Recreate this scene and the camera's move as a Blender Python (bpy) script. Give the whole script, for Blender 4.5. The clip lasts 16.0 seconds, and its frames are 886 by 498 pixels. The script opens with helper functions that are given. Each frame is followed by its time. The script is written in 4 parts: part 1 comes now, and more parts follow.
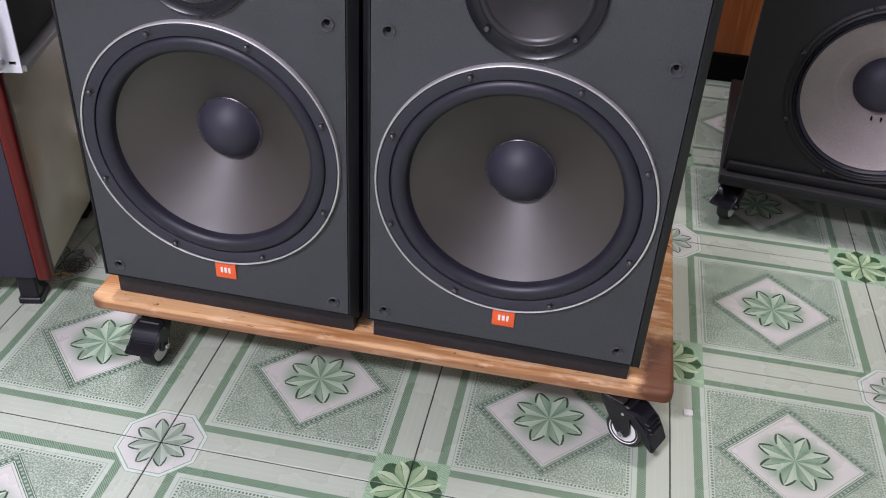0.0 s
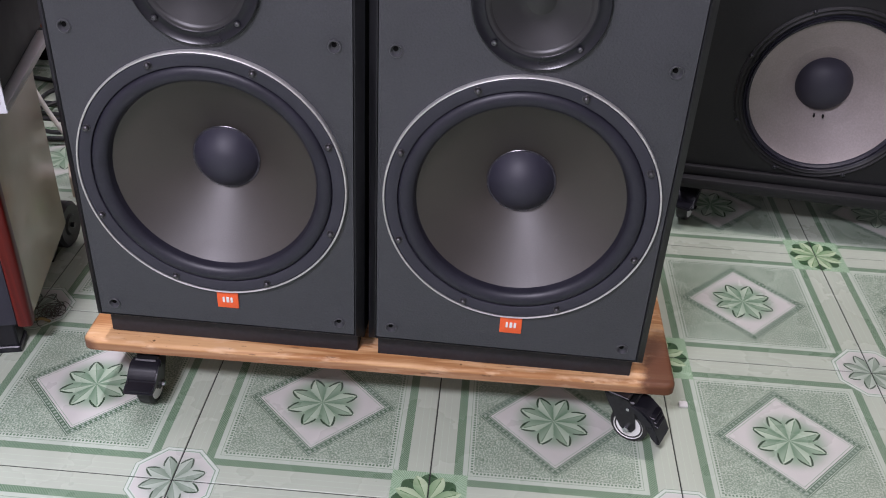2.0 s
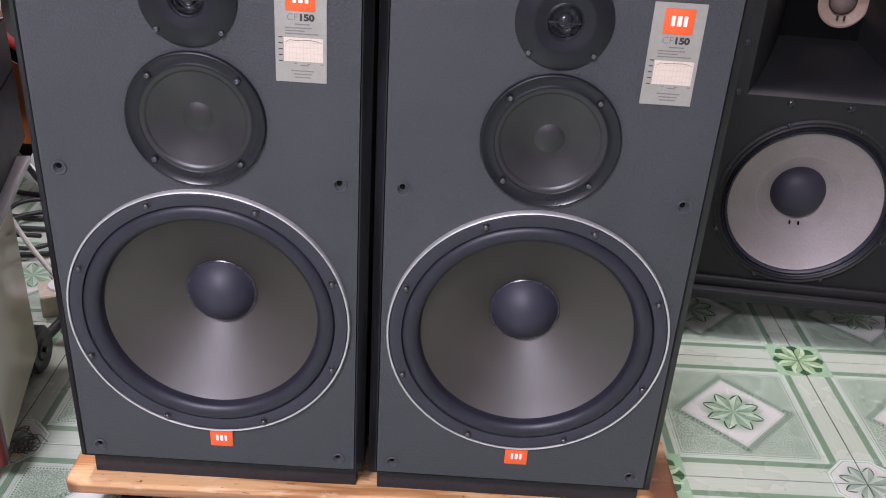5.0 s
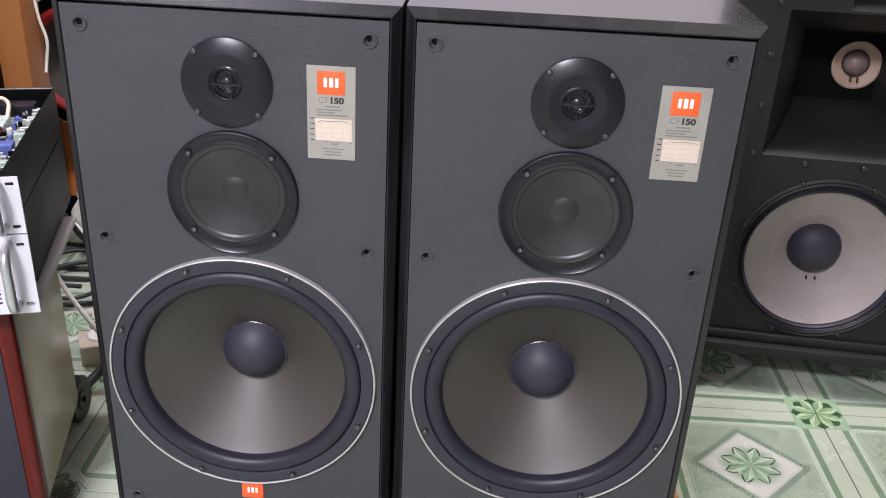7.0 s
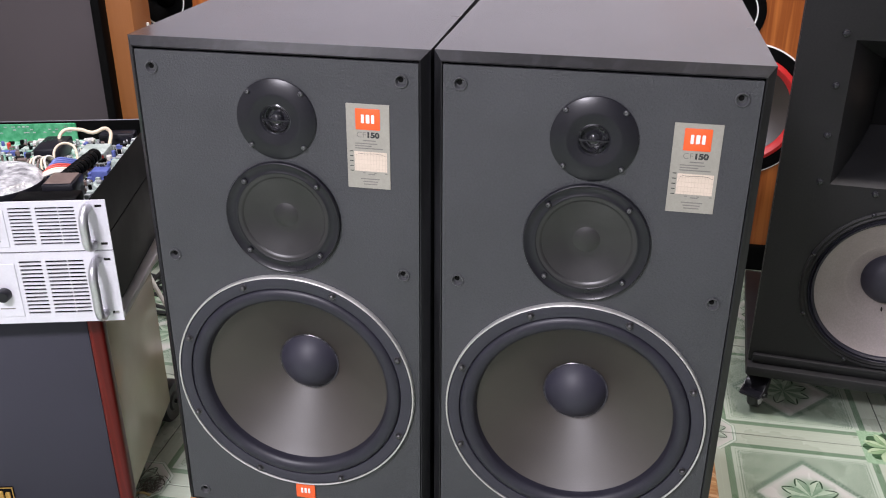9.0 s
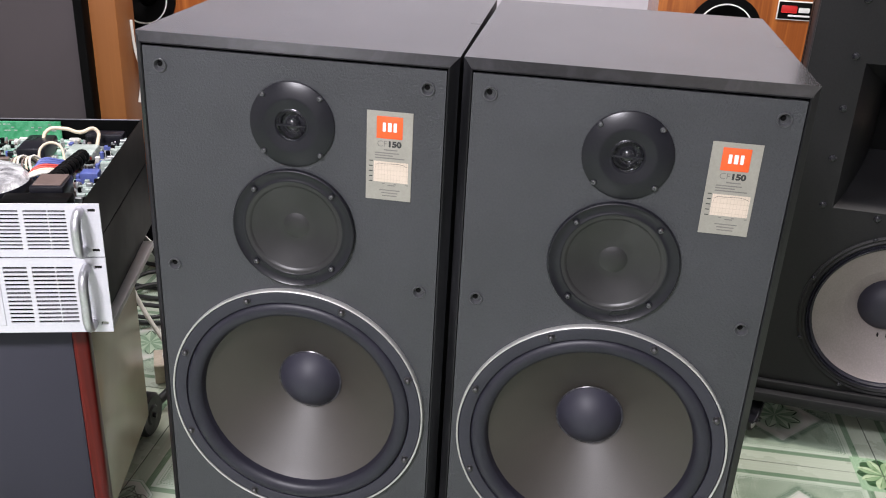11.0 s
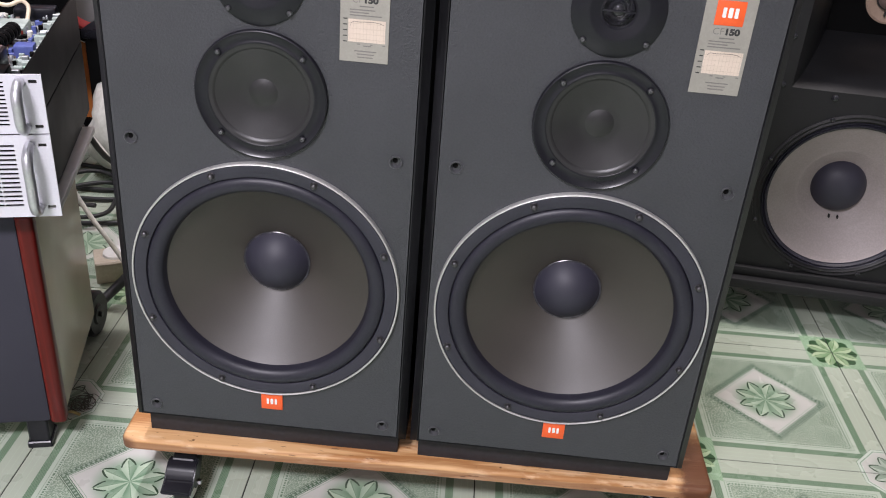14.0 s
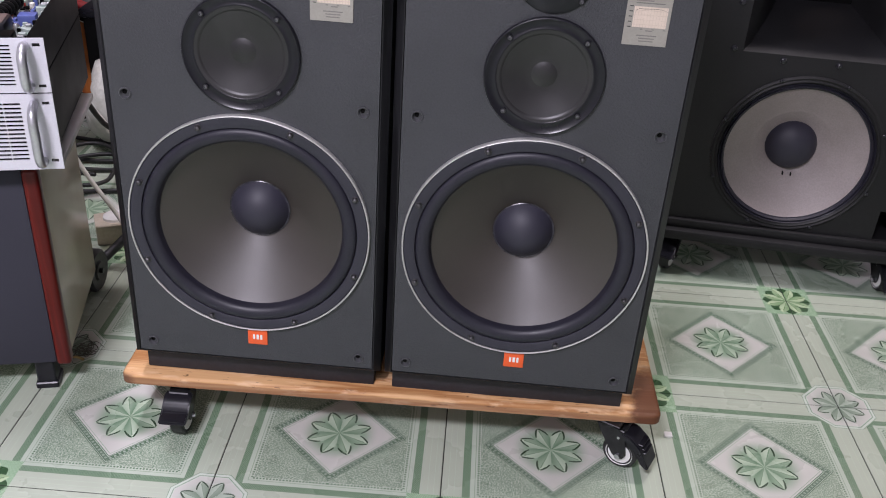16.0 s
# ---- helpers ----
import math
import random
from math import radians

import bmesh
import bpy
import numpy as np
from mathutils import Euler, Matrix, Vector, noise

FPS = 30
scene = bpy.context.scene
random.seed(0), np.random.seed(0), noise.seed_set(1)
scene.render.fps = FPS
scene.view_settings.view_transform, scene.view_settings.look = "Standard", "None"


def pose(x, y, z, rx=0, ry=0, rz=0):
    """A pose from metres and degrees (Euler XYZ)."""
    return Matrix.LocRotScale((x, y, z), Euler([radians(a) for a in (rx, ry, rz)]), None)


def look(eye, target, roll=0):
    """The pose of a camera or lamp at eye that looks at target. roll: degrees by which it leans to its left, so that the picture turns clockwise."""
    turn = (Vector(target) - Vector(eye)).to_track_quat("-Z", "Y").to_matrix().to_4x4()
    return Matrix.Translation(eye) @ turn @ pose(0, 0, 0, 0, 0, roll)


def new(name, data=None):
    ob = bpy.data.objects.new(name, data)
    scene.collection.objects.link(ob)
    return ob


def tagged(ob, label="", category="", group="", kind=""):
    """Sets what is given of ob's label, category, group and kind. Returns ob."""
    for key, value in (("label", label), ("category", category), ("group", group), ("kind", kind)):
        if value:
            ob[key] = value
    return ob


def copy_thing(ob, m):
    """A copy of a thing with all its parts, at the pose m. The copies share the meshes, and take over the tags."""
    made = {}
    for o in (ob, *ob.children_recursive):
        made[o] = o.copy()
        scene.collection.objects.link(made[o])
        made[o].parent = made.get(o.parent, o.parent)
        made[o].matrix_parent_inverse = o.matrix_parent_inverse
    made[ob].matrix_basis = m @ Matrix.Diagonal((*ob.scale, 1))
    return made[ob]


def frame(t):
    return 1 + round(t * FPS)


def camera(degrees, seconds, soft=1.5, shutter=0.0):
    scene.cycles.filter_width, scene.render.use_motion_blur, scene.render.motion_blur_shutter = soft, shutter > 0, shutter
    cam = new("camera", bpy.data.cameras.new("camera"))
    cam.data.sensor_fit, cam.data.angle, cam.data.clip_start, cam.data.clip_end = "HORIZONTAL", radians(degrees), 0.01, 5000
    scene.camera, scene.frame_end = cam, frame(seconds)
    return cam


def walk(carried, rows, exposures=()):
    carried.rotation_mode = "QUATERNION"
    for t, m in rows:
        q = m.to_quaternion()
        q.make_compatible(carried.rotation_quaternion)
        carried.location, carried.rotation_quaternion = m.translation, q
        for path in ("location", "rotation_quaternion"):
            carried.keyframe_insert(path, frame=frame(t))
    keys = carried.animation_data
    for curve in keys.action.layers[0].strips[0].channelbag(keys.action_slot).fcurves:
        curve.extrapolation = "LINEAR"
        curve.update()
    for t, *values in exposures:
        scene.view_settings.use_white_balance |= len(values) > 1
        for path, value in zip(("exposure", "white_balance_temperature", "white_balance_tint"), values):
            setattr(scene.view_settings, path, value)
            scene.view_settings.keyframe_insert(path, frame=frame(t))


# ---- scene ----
cam = camera(51.6, 16.0, soft=1.05)
PATH = [
    (0, (-0.006, -1.115, 1.111), (-0.28, 0.496, -0.042), 3.0),
    (0.5, (-0.032, -1.171, 1.124), (-0.27, 0.458, -0.012), 2.2),
    (1, (-0.072, -1.177, 1.125), (-0.211, 0.48, 0.015), 2.8),
    (1.5, (-0.121, -1.18, 1.114), (-0.23, 0.488, 0.016), 3.1),
    (2, (-0.145, -1.169, 1.101), (-0.229, 0.503, 0.007), 2.7),
    (2.5, (-0.169, -1.161, 1.089), (-0.226, 0.516, 0.0), 2.0),
    (3, (-0.191, -1.156, 1.09), (-0.235, 0.525, 0.007), 2.1),
    (3.5, (-0.209, -1.153, 1.104), (-0.247, 0.536, 0.034), 2.2),
    (4, (-0.217, -1.145, 1.124), (-0.243, 0.561, 0.081), 2.5),
    (4.5, (-0.224, -1.125, 1.139), (-0.216, 0.609, 0.143), 3.2),
    (4.7, (-0.227, -1.113, 1.145), (-0.207, 0.634, 0.173), 3.3),
    (6.8, (-0.243, -1.145, 1.213), (-0.245, 0.649, 0.33), 3.0),
    (7, (-0.224, -1.155, 1.222), (-0.27, 0.642, 0.345), 2.5),
    (7.5, (-0.174, -1.186, 1.237), (-0.347, 0.606, 0.366), 1.1),
    (8, (-0.128, -1.209, 1.251), (-0.405, 0.572, 0.383), 0.1),
    (8.5, (-0.088, -1.225, 1.258), (-0.406, 0.555, 0.403), -0.0),
    (9, (-0.078, -1.218, 1.271), (-0.407, 0.564, 0.426), -0.1),
    (9.2, (-0.089, -1.21, 1.273), (-0.418, 0.574, 0.432), 0.0),
    (11.3, (-0.179, -1.177, 1.244), (-0.402, 0.633, 0.423), 2.8),
    (11.5, (-0.178, -1.178, 1.239), (-0.397, 0.63, 0.413), 2.8),
    (12, (-0.176, -1.181, 1.227), (-0.384, 0.621, 0.386), 2.8),
    (12.5, (-0.183, -1.184, 1.214), (-0.377, 0.596, 0.322), 2.7),
    (13, (-0.192, -1.186, 1.203), (-0.378, 0.579, 0.281), 2.6),
    (13.5, (-0.218, -1.176, 1.186), (-0.351, 0.585, 0.247), 3.1),
    (14, (-0.255, -1.165, 1.164), (-0.301, 0.583, 0.191), 4.2),
    (14.5, (-0.234, -1.195, 1.173), (-0.26, 0.548, 0.192), 4.3),
    (15, (-0.21, -1.25, 1.176), (-0.226, 0.489, 0.188), 4.1),
    (15.5, (-0.203, -1.296, 1.176), (-0.233, 0.442, 0.187), 3.9),
    (16, (-0.189, -1.321, 1.173), (-0.237, 0.414, 0.18), 3.5),
]
walk(cam, [(t, look(eye, target, roll)) for t, eye, target, roll in PATH],
     exposures=[(0, -0.04, 6250, 17), (1.5, -0.08, 6250, 17), (2.5, -0.16, 6200, 18), (3.5, -0.08, 6180, 19), (4.0, -0.06, 6180, 19), (4.5, 0.13, 6180, 19), (7.0, 0.30, 6500, 11),
                (9.0, 0.22, 6500, 10), (11.5, 0.28, 6650, 6), (12.0, 0.30, 6700, 6), (12.5, 0.26, 6700, 6), (14.0, 0.12, 6550, 10), (15.0, 0.06, 6450, 12), (16.0, -0.12, 6350, 15)])

# ---- light and exposure ----
world = bpy.data.worlds.new("room_air")
scene.world = world
world.use_nodes = True
world.node_tree.nodes["Background"].inputs[0].default_value = (0.75, 0.8, 0.9, 1)
world.node_tree.nodes["Background"].inputs[1].default_value = 0.3


def area_lamp(name, m, sx, sy, watts, colour):
    data = bpy.data.lights.new(name, "AREA")
    data.shape, data.size, data.size_y, data.energy, data.color = "RECTANGLE", sx, sy, watts, colour
    ob = new(name, data)
    ob.matrix_world = m
    return ob


# x, y, watts, turn, length, width and colour of each ceiling lamp
COOL, WARM = (0.985, 0.935, 1.05), (1.04, 0.95, 0.94)
LAMPS = [(-0.95, -2.15, 140, 0, 0.6, 0.45, COOL), (-1.12, 0.35, 42, 90, 0.6, 0.10, COOL), (0.75, 0.58, 40, 0, 1.2, 0.10, WARM)]
for lx, ly, watts, turn, long, wide, tone in LAMPS:
    area_lamp("tube_light", pose(lx, ly, 2.735, 0, 0, turn), long, wide, watts, tone)


# ---- node helpers ----
class S:
    """A value in a node tree, with arithmetic."""

    def __init__(self, tree, sock):
        self.t, self.s = tree, sock

    def op(self, kind, *others, clamp=False):
        n = self.t.nodes.new("ShaderNodeMath")
        n.operation, n.use_clamp = kind, clamp
        for i, o in enumerate((self, *others)):
            if isinstance(o, S):
                self.t.links.new(o.s, n.inputs[i])
            else:
                n.inputs[i].default_value = o
        return S(self.t, n.outputs[0])

    def __add__(self, o): return self.op("ADD", o)
    def __sub__(self, o): return self.op("SUBTRACT", o)
    def __mul__(self, o): return self.op("MULTIPLY", o)
    def __truediv__(self, o): return self.op("DIVIDE", o)
    def lt(self, o): return self.op("LESS_THAN", o)
    def gt(self, o): return self.op("GREATER_THAN", o)
    def mx(self, o): return self.op("MAXIMUM", o)
    def mn(self, o): return self.op("MINIMUM", o)
    def ab(self): return self.op("ABSOLUTE")
    def inv(self): return self.op("MULTIPLY_ADD", -1.0, 1.0)
    def band(self, a, b): return self.gt(a) * self.lt(b)

    def step(self, a, b):
        n = self.t.nodes.new("ShaderNodeMapRange")
        n.interpolation_type = "SMOOTHSTEP"
        self.t.links.new(self.s, n.inputs[0])
        n.inputs[1].default_value, n.inputs[2].default_value = a, b
        return S(self.t, n.outputs[0])


def mix_col(tree, f, a, b):
    n = tree.nodes.new("ShaderNodeMix")
    n.data_type = "RGBA"
    for i, o in ((0, f), (6, a), (7, b)):
        if isinstance(o, S):
            tree.links.new(o.s, n.inputs[i])
        elif isinstance(o, (int, float)):
            n.inputs[i].default_value = o
        elif isinstance(o, tuple):
            n.inputs[i].default_value = (*o[:3], 1)
        else:
            tree.links.new(o, n.inputs[i])
    return n.outputs[2]


def noise_tex(tree, vec, scale, detail=4.0, rough=0.55, distort=0.0):
    n = tree.nodes.new("ShaderNodeTexNoise")
    n.inputs["Scale"].default_value, n.inputs["Detail"].default_value = scale, detail
    n.inputs["Roughness"].default_value, n.inputs["Distortion"].default_value = rough, distort
    if vec is not None:
        tree.links.new(vec, n.inputs["Vector"])
    return S(tree, n.outputs["Fac"])


def coords(tree, kind="Object", scale=(1, 1, 1), rot=(0, 0, 0)):
    c = tree.nodes.new("ShaderNodeTexCoord")
    m = tree.nodes.new("ShaderNodeMapping")
    m.inputs["Scale"].default_value = scale
    m.inputs["Rotation"].default_value = rot
    tree.links.new(c.outputs[kind], m.inputs["Vector"])
    return m.outputs[0]


def blank(name):
    m = bpy.data.materials.new(name)
    m.use_nodes = True
    return m, m.node_tree, m.node_tree.nodes["Principled BSDF"]


def add_bump(tree, bsdf, height, strength, distance=0.001):
    b = tree.nodes.new("ShaderNodeBump")
    b.inputs["Strength"].default_value, b.inputs["Distance"].default_value = strength, distance
    tree.links.new(height.s, b.inputs["Height"])
    tree.links.new(b.outputs[0], bsdf.inputs["Normal"])


def surface(name, col, col2=None, rough=0.5, rough2=None, metal=0.0, grain=80.0, big=6.0, bump=0.0, bump_scale=None, coat=0.0,
            stretch=(1, 1, 1), bump_distance=0.001, spec=0.5):
    """Colour that varies at two scales, with fine relief."""
    m, t, b = blank(name)
    v = coords(t, "Object", stretch)
    fine, broad = noise_tex(t, v, grain), noise_tex(t, v, big, 3.0)
    f = (fine * 0.5 + broad * 0.5).step(0.35, 0.68)
    col2 = col2 or tuple(c * 0.75 for c in col)
    t.links.new(mix_col(t, f, col2, col), b.inputs["Base Color"])
    r = broad.step(0.3, 0.7) * ((rough2 if rough2 is not None else rough * 1.15) - rough) + rough
    t.links.new(r.s, b.inputs["Roughness"])
    b.inputs["Metallic"].default_value = metal
    b.inputs["Coat Weight"].default_value = coat
    b.inputs["Specular IOR Level"].default_value = spec
    if bump:
        add_bump(t, b, noise_tex(t, v, bump_scale or grain, 5.0), bump, bump_distance)
    return m


def wood(name, light, dark, rough=0.45, along="x", rings=9.0, bump=0.15, coat=0.0, knots=0.0):
    m, t, b = blank(name)
    st = {"x": (0.06, 1, 1), "y": (1, 0.06, 1), "z": (1, 1, 0.06)}[along]
    v = coords(t, "Object", st)
    warp = noise_tex(t, v, rings, 4.0, 0.6, 1.2)
    pores = noise_tex(t, coords(t, "Object", tuple(s if s == 1 else 0.02 for s in st)), 220.0, 3.0)
    blot = noise_tex(t, coords(t), 3.5, 3.0)
    wave = (warp * 22.0).op("SINE") * 0.5 + 0.5
    f = (wave * 0.45 + pores * 0.35 + blot * 0.35).step(0.25, 0.85)
    colour = mix_col(t, f, dark, light)
    if knots:
        w = t.nodes.new("ShaderNodeTexVoronoi")
        w.inputs["Scale"].default_value = 22.0
        t.links.new(coords(t, "Object", (1, 1, 1)), w.inputs["Vector"])
        k = S(t, w.outputs["Distance"]).step(0.085, 0.04) * knots
        colour = mix_col(t, k, colour, tuple(c * 0.25 for c in dark))
    t.links.new(colour, b.inputs["Base Color"])
    t.links.new((blot * 0.2 + (rough - 0.1)).s, b.inputs["Roughness"])
    b.inputs["Coat Weight"].default_value = coat
    add_bump(t, b, pores + wave * 0.3, bump, 0.0006)
    return m


# ---- materials ----
M_BAFFLE = surface("textured_black_paint", (0.0425, 0.0445, 0.0500), (0.033, 0.0345, 0.039), 0.45, 0.54, grain=330, big=9, bump=0.62, bump_scale=300, bump_distance=0.0021)
# one veneer in two tones: lighter for the lit top, darker for shaded sides
M_ASH_LIT = wood("black_ash_veneer_lit", (0.027, 0.026, 0.027), (0.015, 0.015, 0.016), 0.24, "x", 14.0, 0.16, coat=0.6)
M_ASH_LIT.node_tree.nodes["Principled BSDF"].inputs["Coat Roughness"].default_value = 0.13
M_ASH_LIT.node_tree.nodes["Principled BSDF"].inputs["Specular IOR Level"].default_value = 0.75
M_ASH_SHADED = wood("black_ash_upright_shaded", (0.013, 0.013, 0.015), (0.006, 0.006, 0.007), 0.42, "z", 14.0, 0.35)
M_ASH_SHADED.node_tree.nodes["Principled BSDF"].inputs["Specular IOR Level"].default_value = 0.2
M_CONE = surface("doped_paper_cone", (0.031, 0.0235, 0.0185), (0.023, 0.0175, 0.014), 0.47, 0.54, spec=1.0, grain=500, big=12, bump=0.25, bump_scale=420, bump_distance=0.0005)
M_CAP = surface("soft_black_dome", (0.026, 0.025, 0.039), (0.020, 0.019, 0.031), 0.52, 0.6, grain=600, big=20, bump=0.12, bump_distance=0.0004)
M_RUBBER = surface("black_rubber", (0.018, 0.0175, 0.027), (0.013, 0.0125, 0.020), 0.40, 0.48, spec=0.4, grain=300, big=20, bump=0.08, bump_distance=0.0004)
M_GASKET = surface("gasket_grey", (0.025, 0.0245, 0.036), (0.019, 0.0185, 0.028), 0.48, 0.56, grain=300, big=15, bump=0.1, bump_distance=0.0004)
M_PLASTIC = surface("black_moulded_plastic", (0.010, 0.010, 0.014), (0.007, 0.007, 0.010), 0.27, 0.34, spec=0.34, grain=250, big=12, bump=0.05, bump_distance=0.0004)
M_MIDCONE = surface("woven_mid_cone", (0.017, 0.016, 0.017), (0.011, 0.0105, 0.0115), 0.34, 0.42, spec=0.55, grain=700, big=20, bump=0.2, bump_distance=0.0005)
M_PLINTH = surface("scuffed_black_plinth", (0.026, 0.026, 0.031), (0.017, 0.017, 0.021), 0.5, 0.6, spec=0.35, grain=120, big=14, bump=0.2)
M_TRIM = surface("satin_silver_trim", (0.66, 0.65, 0.63), (0.56, 0.55, 0.54), 0.42, 0.52, metal=0.7, grain=260, big=11, bump=0.06)
M_CHROME = surface("chrome", (0.62, 0.62, 0.65), (0.5, 0.5, 0.53), 0.14, 0.22, metal=1.0, grain=200, big=20)
M_BOLT = surface("black_bolt", (0.11, 0.106, 0.112), (0.06, 0.058, 0.062), 0.26, 0.34, metal=0.8, grain=400, big=40)
M_SCREW = surface("dull_nickel_screw", (0.19, 0.19, 0.20), (0.12, 0.12, 0.13), 0.3, 0.4, metal=0.9, grain=300, big=40)
M_SOCKET = surface("socket_plastic", (0.060, 0.061, 0.066), (0.045, 0.046, 0.050), 0.34, 0.42, grain=300, big=30)
M_GLOSS = surface("gloss_black_dome", (0.016, 0.016, 0.02), (0.012, 0.012, 0.015), 0.12, 0.18, grain=200, big=30)
M_BEAD = surface("glue_bead", (0.05, 0.05, 0.056), (0.035, 0.035, 0.04), 0.2, 0.35, grain=120, big=60, bump=0.4)
# near-black that stands in for shade inside openings; also the black of badges
M_HOLE = surface("hole_shade_and_badge_black", (0.004, 0.004, 0.004), (0.003, 0.003, 0.003), 0.8, spec=0.08, grain=100, big=20)
M_ORANGE = surface("orange_badge", (0.82, 0.115, 0.025), (0.76, 0.10, 0.022), 0.35, 0.42, grain=200, big=20)
M_WHITE = surface("white_print", (0.78, 0.78, 0.76), (0.72, 0.72, 0.70), 0.45, grain=200, big=20)
M_PLATE = surface("champagne_label_plate", (0.36, 0.345, 0.305), (0.32, 0.305, 0.27), 0.42, 0.5, metal=0.35, grain=300, big=15)
M_CREAM = surface("cream_print", (0.64, 0.54, 0.45), (0.59, 0.50, 0.41), 0.5, grain=200, big=20)
M_CHART = surface("faint_chart_print", (0.53, 0.44, 0.36), (0.49, 0.405, 0.33), 0.5, grain=200, big=20)
M_INK = surface("dark_ink", (0.02, 0.02, 0.02), (0.03, 0.03, 0.03), 0.5, grain=200, big=20)
M_INK_GREY = surface("grey_ink", (0.20, 0.19, 0.175), (0.16, 0.152, 0.14), 0.5, grain=200, big=20)
M_PINE = wood("varnished_pine", (0.62, 0.37, 0.175), (0.36, 0.16, 0.055), 0.5, "x", 16.0, 0.9, knots=0.9)
def stain_pine(m):
    """Burnt red-brown stains where the board's end was scorched, and a reddish front edge."""
    t = m.node_tree
    b = t.nodes["Principled BSDF"]
    old = b.inputs["Base Color"].links[0].from_socket
    c = t.nodes.new("ShaderNodeTexCoord")
    sep = t.nodes.new("ShaderNodeSeparateXYZ")
    t.links.new(c.outputs["Object"], sep.inputs[0])
    x, y, z = (S(t, sep.outputs[i]) for i in range(3))
    n = noise_tex(t, c.outputs["Object"], 22.0, 5.0, 0.65)
    burn = (x + n * 0.075).step(0.462, 0.492) * (y - n * 0.10).step(-0.120, -0.195)
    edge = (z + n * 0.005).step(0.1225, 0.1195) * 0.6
    scrape = noise_tex(t, coords(t, "Object", (0.25, 1, 1)), 60.0, 4.0).step(0.52, 0.66) * 0.7
    col = mix_col(t, scrape, old, (0.70, 0.47, 0.28))
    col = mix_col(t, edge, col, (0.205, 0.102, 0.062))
    col = mix_col(t, burn * 0.92, col, (0.085, 0.028, 0.012))
    corner = (x - n * 0.05).step(-0.478, -0.502) * (z + n * 0.006).step(0.1285, 0.1235)
    col = mix_col(t, corner * 0.85, col, (0.13, 0.06, 0.035))
    nick = noise_tex(t, coords(t, "Object", (0.22, 1, 1)), 190.0, 3.0).step(0.66, 0.71)
    col = mix_col(t, nick * 0.7, col, (0.10, 0.05, 0.03))
    t.links.new(col, b.inputs["Base Color"])


stain_pine(M_PINE)
M_PINE.node_tree.nodes["Principled BSDF"].inputs["Specular IOR Level"].default_value = 0.28
M_TYRE = surface("caster_tyre", (0.012, 0.012, 0.012), (0.02, 0.02, 0.02), 0.5, grain=200, big=30, bump=0.1)
M_ZINC = surface("black_steel", (0.022, 0.022, 0.024), (0.012, 0.012, 0.013), 0.3, 0.4, metal=0.3, grain=150, big=20)
M_PA = surface("black_carpet_paint", (0.0138, 0.0136, 0.0145), (0.009, 0.009, 0.0098), 0.42, 0.56, spec=0.3, grain=220, big=5, bump=0.3, bump_scale=260)
M_HORN = surface("black_horn_paint", (0.017, 0.017, 0.0185), (0.012, 0.012, 0.013), 0.42, 0.52, spec=0.4, grain=200, big=6, bump=0.1)
M_BAG = surface("white_plastic_bag", (0.66, 0.65, 0.60), (0.5, 0.49, 0.44), 0.4, 0.5, grain=60, big=9, bump=0.6, bump_scale=25, bump_distance=0.01)
M_DOME = surface("pinkish_dome", (0.22, 0.155, 0.14), (0.17, 0.12, 0.108), 0.4, 0.5, grain=150, big=30)
M_DRIVER = surface("cream_driver_paper", (0.42, 0.30, 0.225), (0.36, 0.255, 0.19), 0.5, 0.6, grain=150, big=30)
M_PACONE = surface("grey_paper_cone", (0.30, 0.262, 0.252), (0.24, 0.208, 0.20), 0.55, 0.62, grain=260, big=9, bump=0.15)
M_CLOTH = surface("dark_grille_cloth", (0.042, 0.042, 0.056), (0.036, 0.036, 0.048), 0.75, 0.85, grain=500, big=4, bump=0.3, bump_scale=700, spec=0.25)
M_GRILLE = surface("brown_black_grille_cloth", (0.075, 0.064, 0.068), (0.062, 0.053, 0.056), 0.8, 0.9, grain=400, big=3, bump=0.3, bump_scale=600, spec=0.2)
M_REDWOOD = wood("red_lacquered_wood", (0.15, 0.012, 0.008), (0.07, 0.006, 0.005), 0.34, "z", 8.0, 0.1)
M_REDWOOD.node_tree.nodes["Principled BSDF"].inputs["Specular IOR Level"].default_value = 0.25
M_LAMINATE = surface("grey_laminate", (0.50, 0.44, 0.33), (0.45, 0.395, 0.295), 0.2, 0.25, grain=9, big=2)
M_LIDGREY = surface("pale_grey_board", (0.60, 0.585, 0.56), (0.54, 0.525, 0.50), 0.42, 0.5, grain=60, big=4)
M_FACE = surface("silver_faceplate", (0.72, 0.71, 0.77), (0.66, 0.65, 0.71), 0.36, 0.44, metal=0.25, grain=300, big=6)
M_CHASSIS = surface("black_chassis", (0.0035, 0.0035, 0.0036), (0.0025, 0.0025, 0.0026), 0.42, 0.5, spec=0.05, grain=120, big=8)
M_STEEL = surface("galvanised_steel", (0.55, 0.56, 0.57), (0.38, 0.39, 0.4), 0.32, 0.45, metal=0.8, grain=40, big=14)
M_PCB = surface("green_circuit_board", (0.03, 0.24, 0.13), (0.46, 0.56, 0.50), 0.4, grain=120, big=75)
M_DECK = surface("worn_grey_deck", (0.34, 0.36, 0.35), (0.12, 0.13, 0.13), 0.4, 0.5, grain=150, big=60)
M_RIM = surface("grey_folded_steel", (0.16, 0.16, 0.17), (0.12, 0.12, 0.13), 0.4, 0.5, metal=0.5, grain=90, big=14)
M_GREENBOARD = surface("bright_green_board", (0.02, 0.24, 0.09), (0.10, 0.38, 0.20), 0.4, grain=130, big=60)
